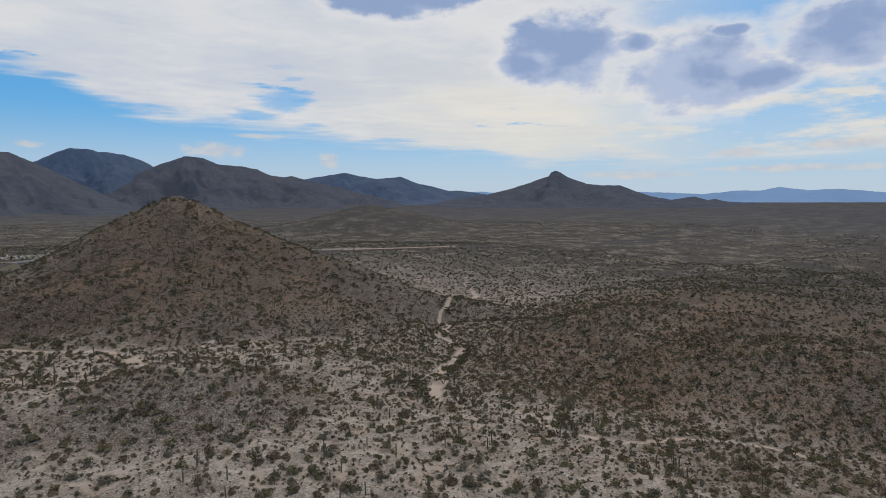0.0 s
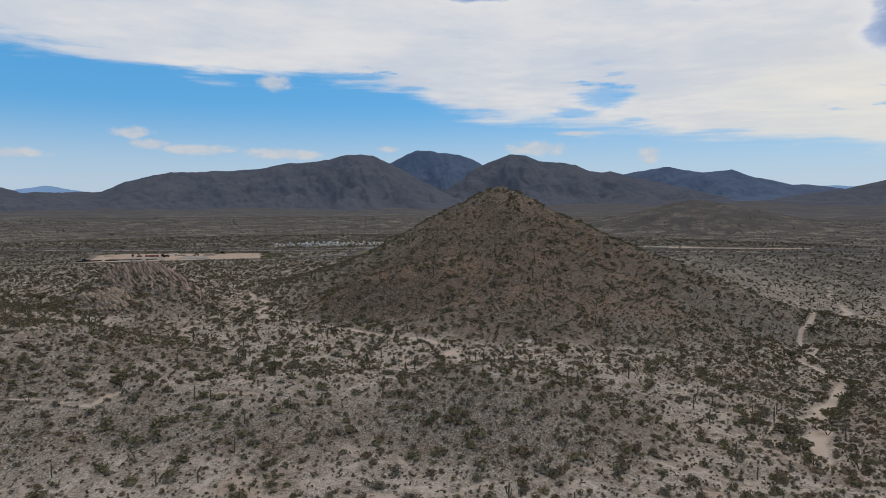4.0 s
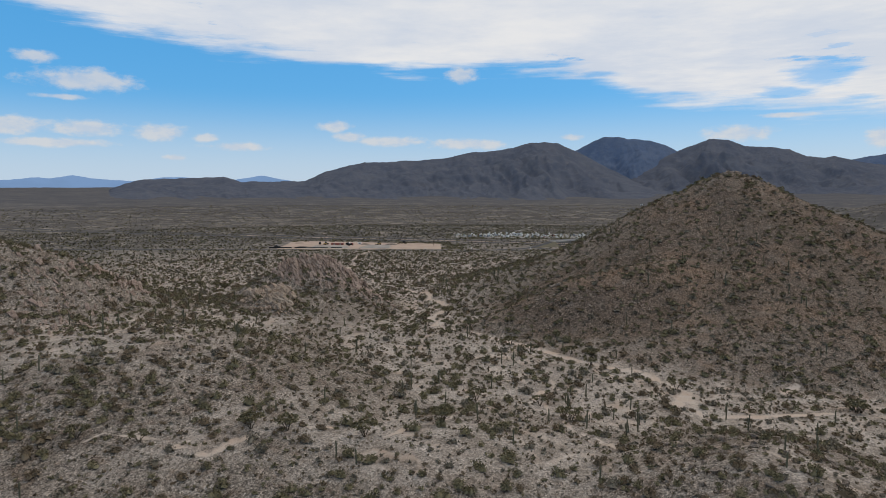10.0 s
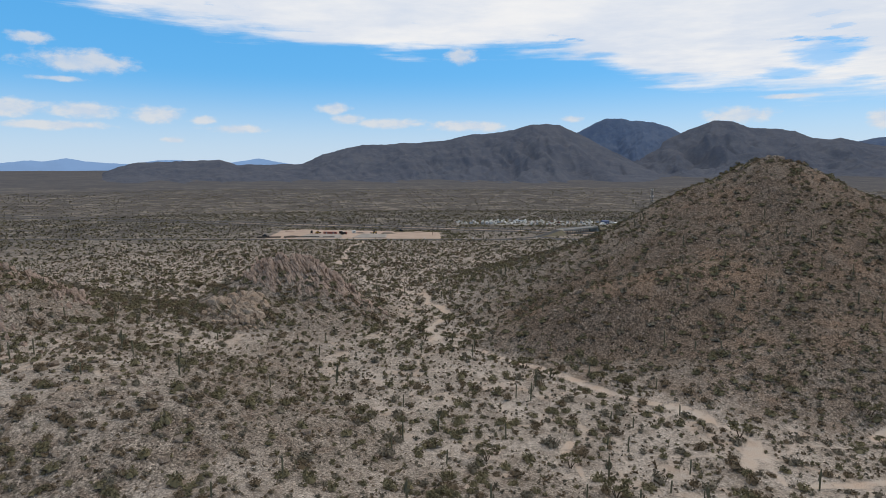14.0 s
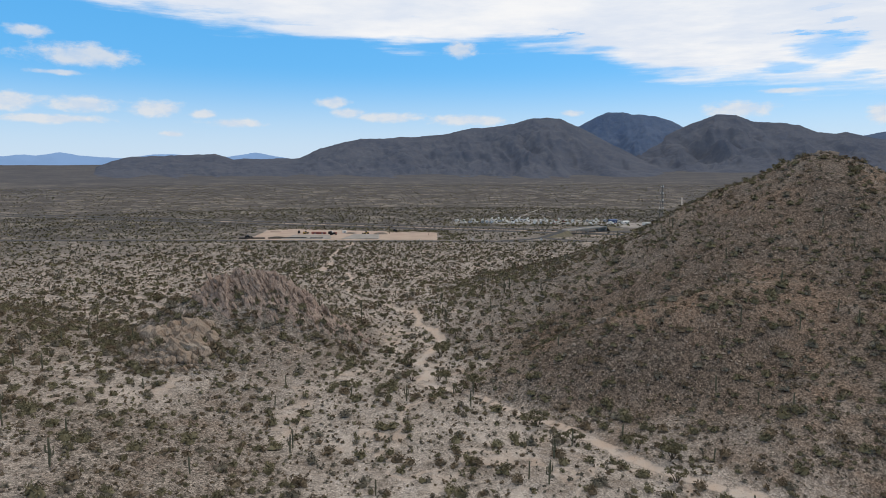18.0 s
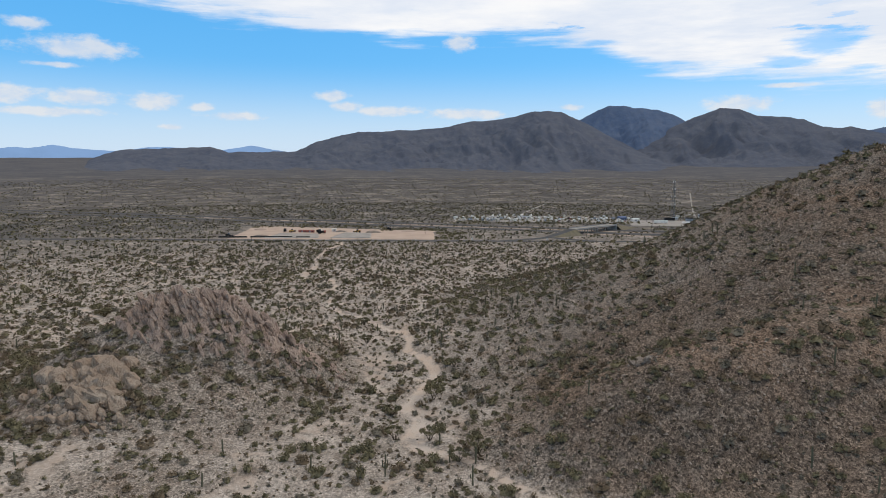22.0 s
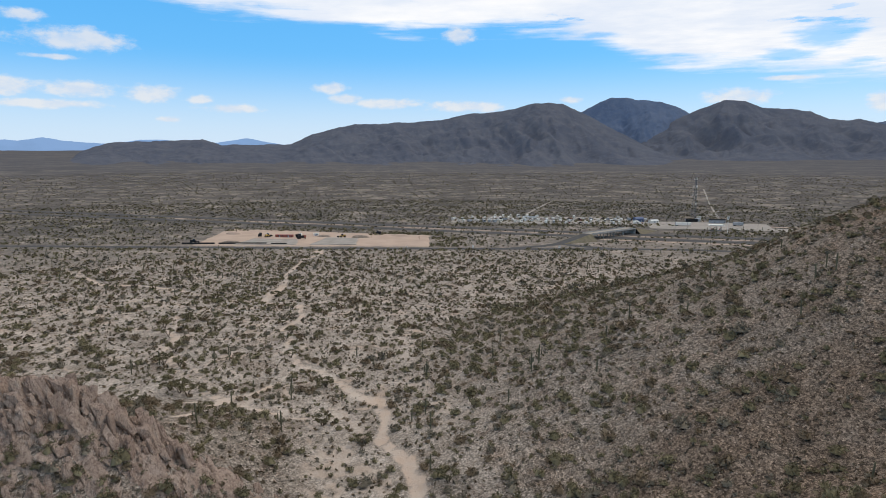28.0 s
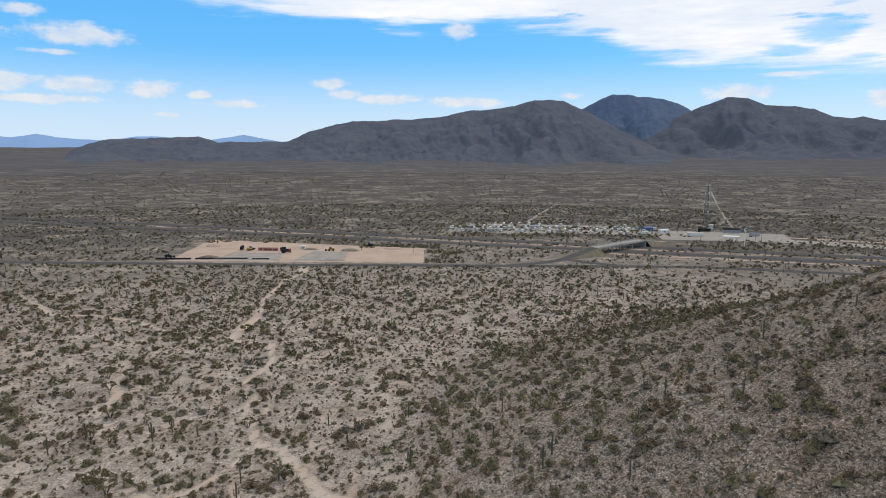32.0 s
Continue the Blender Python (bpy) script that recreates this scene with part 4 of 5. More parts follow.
def build_scrub():
    big = sites(33000, -420, 640, -90, 720, 0, 430, 0.5, 21, wash=1.2, slope=1.45)
    a, b, c, d = split(big, (0.51, 0.23, 0.19, 0.07))
    for name, xy, m, label in (("creosote_bushes", a, M_CREOSOTE, "olive-grey creosote bushes scattered over the desert"), ("dry_bushes", b, M_BRUSH, "brown leafless bushes scattered over the slopes"),
                               ("bursage_bushes", c, M_BURSAGE, "dull grey-brown bushes scattered over the desert"), ("paloverde_bushes", d, M_PALOVERDE, "yellow-green bushes along the washes")):
        r = sizes(len(xy), 1.0, 2.9)
        scatter_near_far(name, BIG, BIG_FAR, xy, r, r * GEN.uniform(0.75, 1.1, len(xy)), m, label)
    mid = sites(100000, -420, 640, -90, 740, 0, 450, 0.4, 22, wash=0.5, slope=1.0)
    a, b, c = split(mid, (0.42, 0.26, 0.32))
    for name, xy, m, label in (("low_creosote", a, M_CREOSOTE, "low olive-grey shrubs scattered over the desert"), ("low_brush", b, M_BRUSH, "low brown dry shrubs on the slopes"),
                               ("low_bursage", c, M_BURSAGE, "low grey-brown shrubs scattered over the desert")):
        r = sizes(len(xy), 0.55, 1.4)
        scatter_near_far(name, MEDIUM, MEDIUM_FAR, xy, r, r * GEN.uniform(0.75, 1.15, len(xy)), m, label)
    tiny = sites(145000, -400, 560, -90, 700, 0, 400, 0.45, 23)
    r = sizes(len(tiny), 0.28, 0.75)
    half = len(tiny) // 2
    scatter_mesh("scrub_tufts", SMALL, tiny[:half], r[:half], r[:half] * 0.9, M_BURSAGE, "small grey-brown tufts dotted over bare soil")
    scatter_mesh("dry_tufts", SMALL, tiny[half:], r[half:], r[half:] * 0.9, M_BRUSH, "small dry brown tufts dotted over bare soil")
    far = np.concatenate([sites(165000, -750, 1500, -150, 1250, 430, 950, 0.35, 24, wash=0.8), sites(95000, -1300, 1900, -150, 2000, 900, 1800, 0.5, 25)])
    a, b = split(far, (0.6, 0.4))
    for name, xy, m in (("far_creosote", a, M_CREOSOTE), ("far_bursage", b, M_BURSAGE)):
        r = sizes(len(xy), 0.7, 2.0)
        scatter_mesh(name, DISTANT, xy, r, r * 0.95, m, "dull olive scrub covering the distant plain")
    rest = sites(26000, -420, 420, -330, 620, 0, 420, 0.4, 26, seen=False)
    r = sizes(len(rest), 0.7, 2.2)
    scatter_mesh("outlying_scrub", DISTANT, rest, r, r * 0.95, M_CREOSOTE, "olive-grey scrub scattered over the outlying desert")


build_scrub()


# Saguaro cacti: a ribbed column, in some with upturned arms.
def ribbed(path, radii, ribs=9):
    """A ribbed, round-ended column along a path."""
    bm = bmesh.new()
    rings = []
    for k, (p, r) in enumerate(zip(path, radii)):
        a, b = Vector(path[max(k - 1, 0)]), Vector(path[min(k + 1, len(path) - 1)])
        q = (b - a).to_track_quat("Z", "Y")
        ring = []
        for j in range(ribs * 2):
            t = math.pi * j / ribs
            rr = r * (1.0 if j % 2 else 0.86)
            ring.append(bm.verts.new(Vector(p) + q @ Vector((rr * math.cos(t), rr * math.sin(t), 0))))
        rings.append(ring)
    n = ribs * 2
    for lo, hi in zip(rings[:-1], rings[1:]):
        for j in range(n):
            bm.faces.new((lo[j], lo[(j + 1) % n], hi[(j + 1) % n], hi[j]))
    bm.faces.new(rings[-1])
    return bm


def saguaro(tall, girth, arms, label, seed):
    g = random.Random(seed)
    top = thing("saguaro", label, "cactus", "saguaros on the desert floor")
    zs = (-0.25, 0.3, 0.12 * tall, 0.5 * tall, 0.8 * tall, 0.93 * tall, 0.985 * tall, tall)
    part("trunk", ribbed([(0.04 * math.sin(z), 0.03 * math.cos(z), z) for z in zs], [girth * f for f in (0.82, 0.85, 0.92, 1.0, 0.95, 0.8, 0.5, 0.12)]), M_CACTUS, top)
    for k in range(arms):
        t = 2 * math.pi * k / max(arms, 1) + g.uniform(-0.5, 0.5)
        z0, out, up = tall * g.uniform(0.34, 0.52), girth * g.uniform(2.4, 3.3), tall * g.uniform(0.2, 0.42)
        c, s, r = math.cos(t), math.sin(t), girth * 0.68
        path = [(0.3 * girth * c, 0.3 * girth * s, z0), (out * 0.6 * c, out * 0.6 * s, z0 + 0.05), (out * 0.92 * c, out * 0.92 * s, z0 + 0.35 * girth + 0.1), (out * c, out * s, z0 + 0.35 * up), (out * c, out * s, z0 + 0.85 * up), (out * c, out * s, z0 + up)]
        part("arm", ribbed(path, [r * f for f in (0.8, 0.95, 1.0, 1.0, 0.85, 0.15)], 7), M_CACTUS, top)
    return top


def build_saguaros():
    makes = [saguaro(4.6, 0.21, 0, "tall dark green saguaro cactus with a bare single column", 1), saguaro(3.2, 0.20, 0, "short dark green saguaro cactus with a single column", 2),
             saguaro(5.4, 0.23, 2, "tall dark green saguaro cactus with two upturned arms", 3), saguaro(4.9, 0.22, 1, "dark green saguaro cactus with one upturned arm", 4),
             saguaro(6.0, 0.25, 4, "old dark green saguaro cactus with four upturned arms", 5), saguaro(3.9, 0.20, 0, "slim dark green saguaro cactus on stony ground", 6)]
    spots = sites(2600, -330, 480, -60, 640, 0, 400, 0.8, 61, wash=0.4, slope=0.35)
    spots = spots[np.argsort(off_path(spots[:, 0], spots[:, 1]))][:270]
    g = random.Random(3)
    used = set()
    for x, y in spots:
        k = g.choices(range(6), (5, 4, 2, 2, 1, 4))[0]
        m = pose(float(x), float(y), height(x, y), g.uniform(-2, 2), g.uniform(-2, 2), g.uniform(0, 360))
        if k not in used:
            used.add(k)
            makes[k].matrix_basis = m
        else:
            copy_thing(makes[k], m)
    for k in set(range(6)) - used:
        makes[k].matrix_basis = pose(40.0 + 9 * k, 250.0, height(40.0 + 9 * k, 250.0))
    post = np.array([(math.cos(a) * r, math.sin(a) * r, z) for z, r in ((0, 0.9), (0.5, 1.0), (0.93, 0.9), (1.0, 0.3)) for a in np.arange(5) * 1.2566])
    skin = np.array([(j * 5 + k, j * 5 + (k + 1) % 5, j * 5 + 5 + (k + 1) % 5, j * 5 + 5 + k) for j in range(3) for k in range(5)])
    more = sites(9000, -520, 760, 120, 900, 300, 700, 0.85, 62, slope=0.3)[:900]
    scatter_mesh("distant_saguaros", [(post, skin)], more, GEN.uniform(0.18, 0.27, len(more)), GEN.uniform(2.0, 4.6, len(more)), M_CACTUS, "many dark saguaro columns standing on the far desert", 0.3)


build_saguaros()


# Palo verde trees: several leaning stems under a loose yellow-green crown.
def desert_tree(tall, wide, seed, material, label):
    g = random.Random(seed)
    top = thing("desert_tree", label, "tree", "small trees along the washes")
    bm = bmesh.new()
    tips = []
    for k in range(4):
        t = 1.57 * k + g.uniform(-0.4, 0.4)
        a = Vector((0.12 * math.cos(t), 0.12 * math.sin(t), -0.2))
        b = a + Vector((0.25 * wide * math.cos(t), 0.25 * wide * math.sin(t), 0.5 * tall))
        tube(bm, a, b, 0.13, 0.08, 6)
        for s in (-0.5, 0.5):
            c = b + Vector((0.35 * wide * math.cos(t + s), 0.35 * wide * math.sin(t + s), 0.3 * tall))
            tube(bm, b, c, 0.07, 0.03, 5)
            tips.append(c)
    part("trunk", bm, M_BARK, top)
    q = np.random.RandomState(seed)
    verts, faces = [], []
    for tip in tips:
        v, f = spray(52, 0.20, seed + len(verts), 3, core=False, flatten=0.8)
        faces.append(f + len(verts))
        r = 0.42 * wide * q.uniform(0.8, 1.2)
        verts += [tuple(p * r + np.array(tip) - np.array([0, 0, 0.3 * r])) for p in v]
    crown = new("crown", mesh_from("crown", verts, np.concatenate(faces), material))
    crown.parent = top
    return top


def build_trees():
    makes = [desert_tree(3.4, 3.2, 11, M_PALOVERDE, "small yellow-green palo verde tree with an open crown"), desert_tree(2.8, 2.9, 12, M_CREOSOTE, "small olive-grey desert tree with an open crown"),
             desert_tree(4.0, 3.8, 13, M_PALOVERDE, "spreading yellow-green palo verde tree beside a wash"), desert_tree(3.0, 3.4, 14, M_CREOSOTE, "low spreading ironwood tree with grey-green leaves")]
    spots = sites(5200, -330, 480, -60, 700, 0, 430, 0.7, 81, wash=6.0, slope=0.3)
    g = random.Random(5)
    spots = spots[np.argsort(-trail_mask(spots[:, 0], spots[:, 1]) + 0.8 * np.random.RandomState(2).uniform(0, 1, len(spots)))][:130]
    for n, (x, y) in enumerate(spots):
        k = n % 4 if n < 4 else g.randrange(4)
        m = pose(float(x), float(y), height(x, y), 0, 0, g.uniform(0, 360))
        if n < 4:
            makes[k].matrix_basis = m
        else:
            copy_thing(makes[k], m)


build_trees()

# ---------------------------------------------------------------- rocks
def hull_rock(seed, sx, sy, sz, n=16, round_=0.0):
    """An angular block: the hull of scattered points, with its bottom at about -0.4 of its height."""
    g = random.Random(seed)
    bm = bmesh.new()
    for _ in range(n):
        v = Vector((g.uniform(-1, 1), g.uniform(-1, 1), g.uniform(-1, 1)))
        if round_:
            v = v.lerp(v.normalized(), round_)
        bm.verts.new((v.x * sx, v.y * sy, v.z * sz))
    hull = bmesh.ops.convex_hull(bm, input=bm.verts)
    loose = [v for v in bm.verts if not v.link_faces]
    bmesh.ops.delete(bm, geom=loose, context="VERTS")
    me = bpy.data.meshes.new("rock")
    bm.to_mesh(me)
    bm.free()
    return me


def with_material(meshes, material):
    for me in meshes:
        me.materials.append(material)
    return meshes


SLABS = with_material([hull_rock(10 + k, 1.0, 0.5, 0.36, 24) for k in range(8)], M_CRAG)
BOULDERS = with_material([hull_rock(40 + k, 1.0, 0.8, 0.75, 30, 0.4) for k in range(8)], M_BOULDER)
BLOCKS = with_material([hull_rock(70 + k, 0.8, 0.6, 0.5, 15, 0.2) for k in range(6)], M_STONE)


def outcrop(label, line, count, spread, low, high, meshes, name, dip, seed, lift=0.15, heading=0.0, ground=None, long=(0.8, 1.4)):
    """Rocks set along a line on the plan, leaning with one dip."""
    g = random.Random(seed)
    cx, cy = line[len(line) // 2]
    top = thing("rock_outcrop", label, "rock", "", (cx, cy, height(cx, cy)))
    back = top.matrix_basis.inverted()
    for _ in range(count):
        k = g.randrange(len(line) - 1)
        q = g.random()
        x = line[k][0] + (line[k + 1][0] - line[k][0]) * q + g.gauss(0, spread)
        y = line[k][1] + (line[k + 1][1] - line[k][1]) * q + g.gauss(0, spread)
        s = low + (high - low) * g.random() ** 2
        z = float(ground(x, y)) if ground else height(x, y)
        m = pose(x, y, z + s * lift, g.uniform(-18, 18), dip + g.uniform(-16, 16), heading + g.uniform(-24, 24) if dip else g.uniform(0, 360))
        shared(name, g.choice(meshes), top, back @ m @ Matrix.Diagonal((s * g.uniform(*long), s * g.uniform(0.7, 1.3), s * g.uniform(0.7, 1.3), 1)))
    return top


def crag_height(X, Y):
    """The crag's solid body: a narrow ridge with fins that run down its face."""
    X, Y = np.asarray(X, float), np.asarray(Y, float)
    along, across = 0.5 * (X + 73) - 0.87 * (Y - 345), 0.87 * (X + 73) + 0.5 * (Y - 345)
    across = across + 5.0 * (rough(X, Y, 13, 3, 3) - 0.5)
    fins = creases(across, along * 0.3, 7.0, 4, 8) - 0.45
    body = ease(mound(X, Y, -69, 345, 40, 21, 8, 0.7) + 0.45 * (rough(X, Y, 9, 3, 5) - 0.5), 0.12, 0.55)
    chips = lattice(np.floor(across / 0.8), np.floor(along / 2.1 + across * 0.3), 16) - 0.5
    return ground_at(X, Y) - 0.6 + body * (0.5 + 2.6 * np.clip(fins, -0.3, 1) + 1.0 * chips + 1.6 * (rough(X, Y, 4.0, 3, 77) - 0.5)), body


def crag_body():
    xs, ys = np.arange(-118, -24, 0.5), np.arange(318, 372, 0.5)
    X, Y = np.meshgrid(xs, ys)
    Z, body = crag_height(X, Y)
    n = len(xs)
    i = (np.arange(len(ys) - 1)[:, None] * n + np.arange(n - 1)[None, :]).ravel()
    i = i[body.ravel()[i] > 0.03]
    return mesh_from("rock_face", np.stack([X.ravel(), Y.ravel(), Z.ravel()], -1), np.stack([i, i + 1, i + n + 1, i + n], -1), M_CRAG)


CRAG = outcrop("reddish-grey jagged crag of tilted rock slabs", [(-90, 349), (-82, 345), (-71, 342), (-60, 345), (-45, 350)], 299, 2.6, 0.7, 2.7, SLABS, "slab", 60, 1, 0.55, -18, lambda x, y: crag_height(x, y)[0], (1.0, 2.0))
face = shared("rock_face", crag_body(), CRAG, CRAG.matrix_basis.inverted())
outcrop("small tilted slabs over the face of the crag", [(-88, 338), (-76, 335), (-62, 338), (-45, 345)], 290, 4.2, 0.45, 2.0, SLABS, "slab", 57, 12, 0.4, -18, lambda x, y: crag_height(x, y)[0], (0.9, 1.8))
outcrop("broken rock slabs trailing down from the crag", [(-54, 341), (-43, 347), (-30, 351)], 150, 5.0, 0.4, 1.7, SLABS, "slab", 50, 2, 0.15, -20)
outcrop("pile of pale orange weathered boulders below the crag", [(-94, 300), (-92, 311), (-86, 316), (-79, 309), (-76, 300), (-83, 295), (-86, 306)], 220, 3.6, 0.5, 2.7, BOULDERS, "boulder", 28, 3, 0.15, -25, None, (0.8, 1.25))
outcrop("broad slabs of pale weathered rock in the boulder pile", [(-92, 303), (-88, 312), (-83, 307), (-79, 301), (-86, 298)], 22, 2.6, 2.2, 4.2, BOULDERS, "slab", 34, 13, 0.0, -20, None, (0.9, 1.5))
outcrop("tilted rock slabs along the crest of the western ridge", [(-236, 322), (-205, 318), (-178, 305), (-158, 299), (-142, 290)], 190, 6.0, 0.8, 3.2, SLABS, "slab", 50, 4, 0.25, -25)
outcrop("orange weathered boulders at the foot of the western ridge", [(-136, 150), (-126, 144), (-118, 134), (-108, 144)], 70, 4.5, 0.6, 2.8, BOULDERS, "boulder", 30, 5, 0.05, -25)
outcrop("rough blocks of dark rock on the brown spur", [(54, 311), (58, 310)], 16, 1.6, 0.8, 2.2, BLOCKS, "block", 0, 6)
outcrop("rough blocks of brown rock on the hill's summit", [(180, 404), (190, 406), (202, 402)], 48, 5.0, 0.9, 2.8, BLOCKS, "block", 0, 7)
outcrop("broken blocks of brown rock on the stony knoll", [(62, 140), (76, 138), (92, 136)], 200, 13.0, 0.4, 1.7, BLOCKS, "block", 0, 8)
outcrop("pale broken blocks on the low rise", [(-100, 205), (-83, 188), (-66, 196)], 160, 16.0, 0.4, 1.9, BLOCKS, "block", 0, 9)
outcrop("broken slabs on the flank of the western ridge", [(-165, 270), (-150, 240), (-140, 225)], 120, 12.0, 0.7, 2.4, SLABS, "slab", 46, 10, 0.15, -25)


def build_stones():
    g = np.random.RandomState(31)
    kinds = []
    for k in range(6):
        v = np.array([(1, 0.1, -0.3), (0, 0.9, -0.3), (-1, 0, -0.3), (0.1, -0.9, -0.3), (0.1, 0, 0.7)]) + g.uniform(-0.3, 0.3, (5, 3))
        f = np.array([(0, 1, 4), (1, 2, 4), (2, 3, 4), (3, 0, 4)])
        kinds.append((v, f))
    xy = sites(170000, -380, 420, -60, 600, 0, 380, 0.6, 33)
    xy = xy[g.uniform(0, 1, len(xy)) < 0.12 + 0.88 * slope_mask(xy[:, 0], xy[:, 1])]
    r = 0.16 + 0.70 * g.uniform(0, 1, len(xy)) ** 3
    scatter_mesh("loose_stones", kinds, xy, r, r * 0.8, M_STONE, "loose brown and grey stones strewn over the slopes", 0.1)


build_stones()


# Bushes crowded against the rocks.
def build_rock_bushes():
    g = np.random.RandomState(90)
    rows = []
    for n, x, y, sx, sy in ((44, -104, 308, 6, 9), (40, -70, 308, 4, 8), (36, -86, 289, 9, 3), (40, -80, 324, 12, 4), (50, -54, 332, 14, 5), (46, -126, 336, 12, 8), (70, -92, 162, 14, 7), (40, -40, 330, 12, 8), (40, -122, 140, 12, 8), (50, -170, 290, 26, 8), (90, 76, 134, 26, 22), (130, -83, 185, 36, 34), (170, -150, 225, 26, 30), (60, 58, 310, 16, 14)):
        rows.append(np.stack([g.normal(x, sx, n), g.normal(y, sy, n)], -1))
    xy = np.concatenate(rows)
    r = 0.8 + 1.5 * g.uniform(0, 1, len(xy)) ** 1.5
    green = np.concatenate([np.stack([g.normal(x, sx, n), g.normal(y, sy, n)], -1) for n, x, y, sx, sy in ((70, 60, 480, 16, 34), (44, -104, 552, 16, 7), (26, 10, 455, 10, 14), (36, -110, 152, 10, 6), (30, -4, 214, 14, 8))])
    r = 0.9 + 1.4 * g.uniform(0, 1, len(green)) ** 1.5
    scatter_mesh("green_clumps", BIG, green, r, r, M_PALOVERDE, "yellow-green bushes in clumps along damp ground")
    r = 0.8 + 1.5 * g.uniform(0, 1, len(xy)) ** 1.5
    scatter_mesh("rockside_bushes", BIG, xy[::2], r[::2], r[::2], M_CREOSOTE, "olive-grey bushes crowded round the rock outcrops")
    scatter_mesh("rockside_brush", BIG, xy[1::2], r[1::2], r[1::2] * 0.9, M_BRUSH, "brown dry bushes crowded round the rock outcrops")


build_rock_bushes()
# ---------------------------------------------------------------- the roadside: overpass, caravans, mast, yard
def lift_box(name, parent, material, x0, x1, y0, y1, z0, z1, bevel=0.04, label=""):
    return part(name, box(bmesh.new(), x0, x1, y0, y1, z0, z1, bevel), material, parent, label)


def wheel_set(parent, spots, r, width):
    for x, y in spots:
        part("wheel", tube(bmesh.new(), (x, y - width / 2, r), (x, y + width / 2, r), r, n=14), M_DARK, parent)


def caravan(length, material, label, window_material=M_GLASS):
    top = thing("caravan", label, "caravan", "caravans in the roadside park")
    h, w = 2.3, 2.3
    lift_box("body", top, material, -length / 2, length / 2, -w / 2, w / 2, 0.55, 0.55 + h, 0.22)
    lift_box("stripe", top, M_GREYP, -length / 2 + 0.3, length / 2 - 0.3, -w / 2 - 0.012, w / 2 + 0.012, 1.15, 1.4, 0.0, "grey side stripe")
    for x in (-length * 0.28, length * 0.05, length * 0.32):
        for s in (-1, 1):
            lift_box("window", top, window_material, x - 0.55, x + 0.55, s * (w / 2) - 0.02, s * (w / 2) + 0.02, 1.75, 2.45, 0.0)
    lift_box("door", top, M_CREAM, -0.9, -0.25, -w / 2 - 0.025, -w / 2 + 0.01, 0.75, 2.6, 0.0)
    lift_box("roof_unit", top, M_WHITE, -0.5, 0.5, -0.4, 0.4, 0.54 + h, 0.85 + h, 0.08)
    wheel_set(top, [(x, s * 1.05) for x in (-0.5, 0.5) for s in (-1, 1)], 0.38, 0.25)
    part("tow_bar", tube(bmesh.new(), (length / 2 - 0.1, 0, 0.6), (length / 2 + 1.1, 0, 0.55), 0.06), M_STEEL, top)
    return top


def motorhome(length, material, label):
    top = thing("motorhome", label, "motorhome", "motorhomes in the roadside park")
    h, w = 2.5, 2.4
    lift_box("body", top, material, -length / 2, length / 2 - 0.2, -w / 2, w / 2, 0.6, 0.6 + h, 0.15)
    lift_box("windscreen", top, M_GLASS, length / 2 - 0.24, length / 2 - 0.16, -w / 2 + 0.25, w / 2 - 0.25, 1.7, 2.8, 0.0)
    for x in (-length * 0.33, -length * 0.05, length * 0.25):
        for s in (-1, 1):
            lift_box("window", top, M_GLASS, x - 0.7, x + 0.7, s * (w / 2) - 0.02, s * (w / 2) + 0.02, 1.9, 2.6, 0.0)
    lift_box("door", top, M_GREYP, 0.6, 1.3, -w / 2 - 0.025, -w / 2 + 0.01, 0.7, 2.6, 0.0)
    for x in (-length * 0.25, length * 0.15):
        lift_box("roof_unit", top, M_CREAM, x - 0.45, x + 0.45, -0.4, 0.4, 0.59 + h, 0.9 + h, 0.08)
    wheel_set(top, [(x, s * 1.05) for x in (-length * 0.3, length * 0.32) for s in (-1, 1)], 0.45, 0.3)
    return top


def pickup(material, label):
    top = thing("pickup_truck", label, "truck", "parked pickups by the caravans")
    lift_box("bed", top, material, -2.6, -0.4, -0.95, 0.95, 0.55, 1.15, 0.06)
    lift_box("cab", top, material, -0.4, 1.2, -0.92, 0.92, 0.55, 1.85, 0.18)
    lift_box("bonnet", top, material, 1.2, 2.6, -0.92, 0.92, 0.55, 1.2, 0.12)
    lift_box("windscreen", top, M_GLASS, 1.16, 1.22, -0.7, 0.7, 1.25, 1.7, 0.0)
    for s in (-1, 1):
        lift_box("window", top, M_GLASS, -0.2, 0.95, s * 0.92 - 0.015, s * 0.92 + 0.015, 1.25, 1.7, 0.0)
    wheel_set(top, [(x, s * 0.85) for x in (-1.7, 1.75) for s in (-1, 1)], 0.4, 0.25)
    return top


def place_all(makes, spots, seed):
    """Sets the first of each make on its spot and copies it to the rest."""
    g = random.Random(seed)
    used = set()
    for x, y, turn in spots:
        k = g.randrange(len(makes))
        m = pose(x, y, height(x, y) + 0.55, 0, 0, turn)
        if k not in used:
            used.add(k)
            makes[k].matrix_basis = m
        else:
            copy_thing(makes[k], m)
    for k in range(len(makes)):
        if k not in used:
            makes[k].matrix_basis = pose(60 + 14 * k, 922, height(60 + 14 * k, 922) + 0.55, 0, 0, 80)


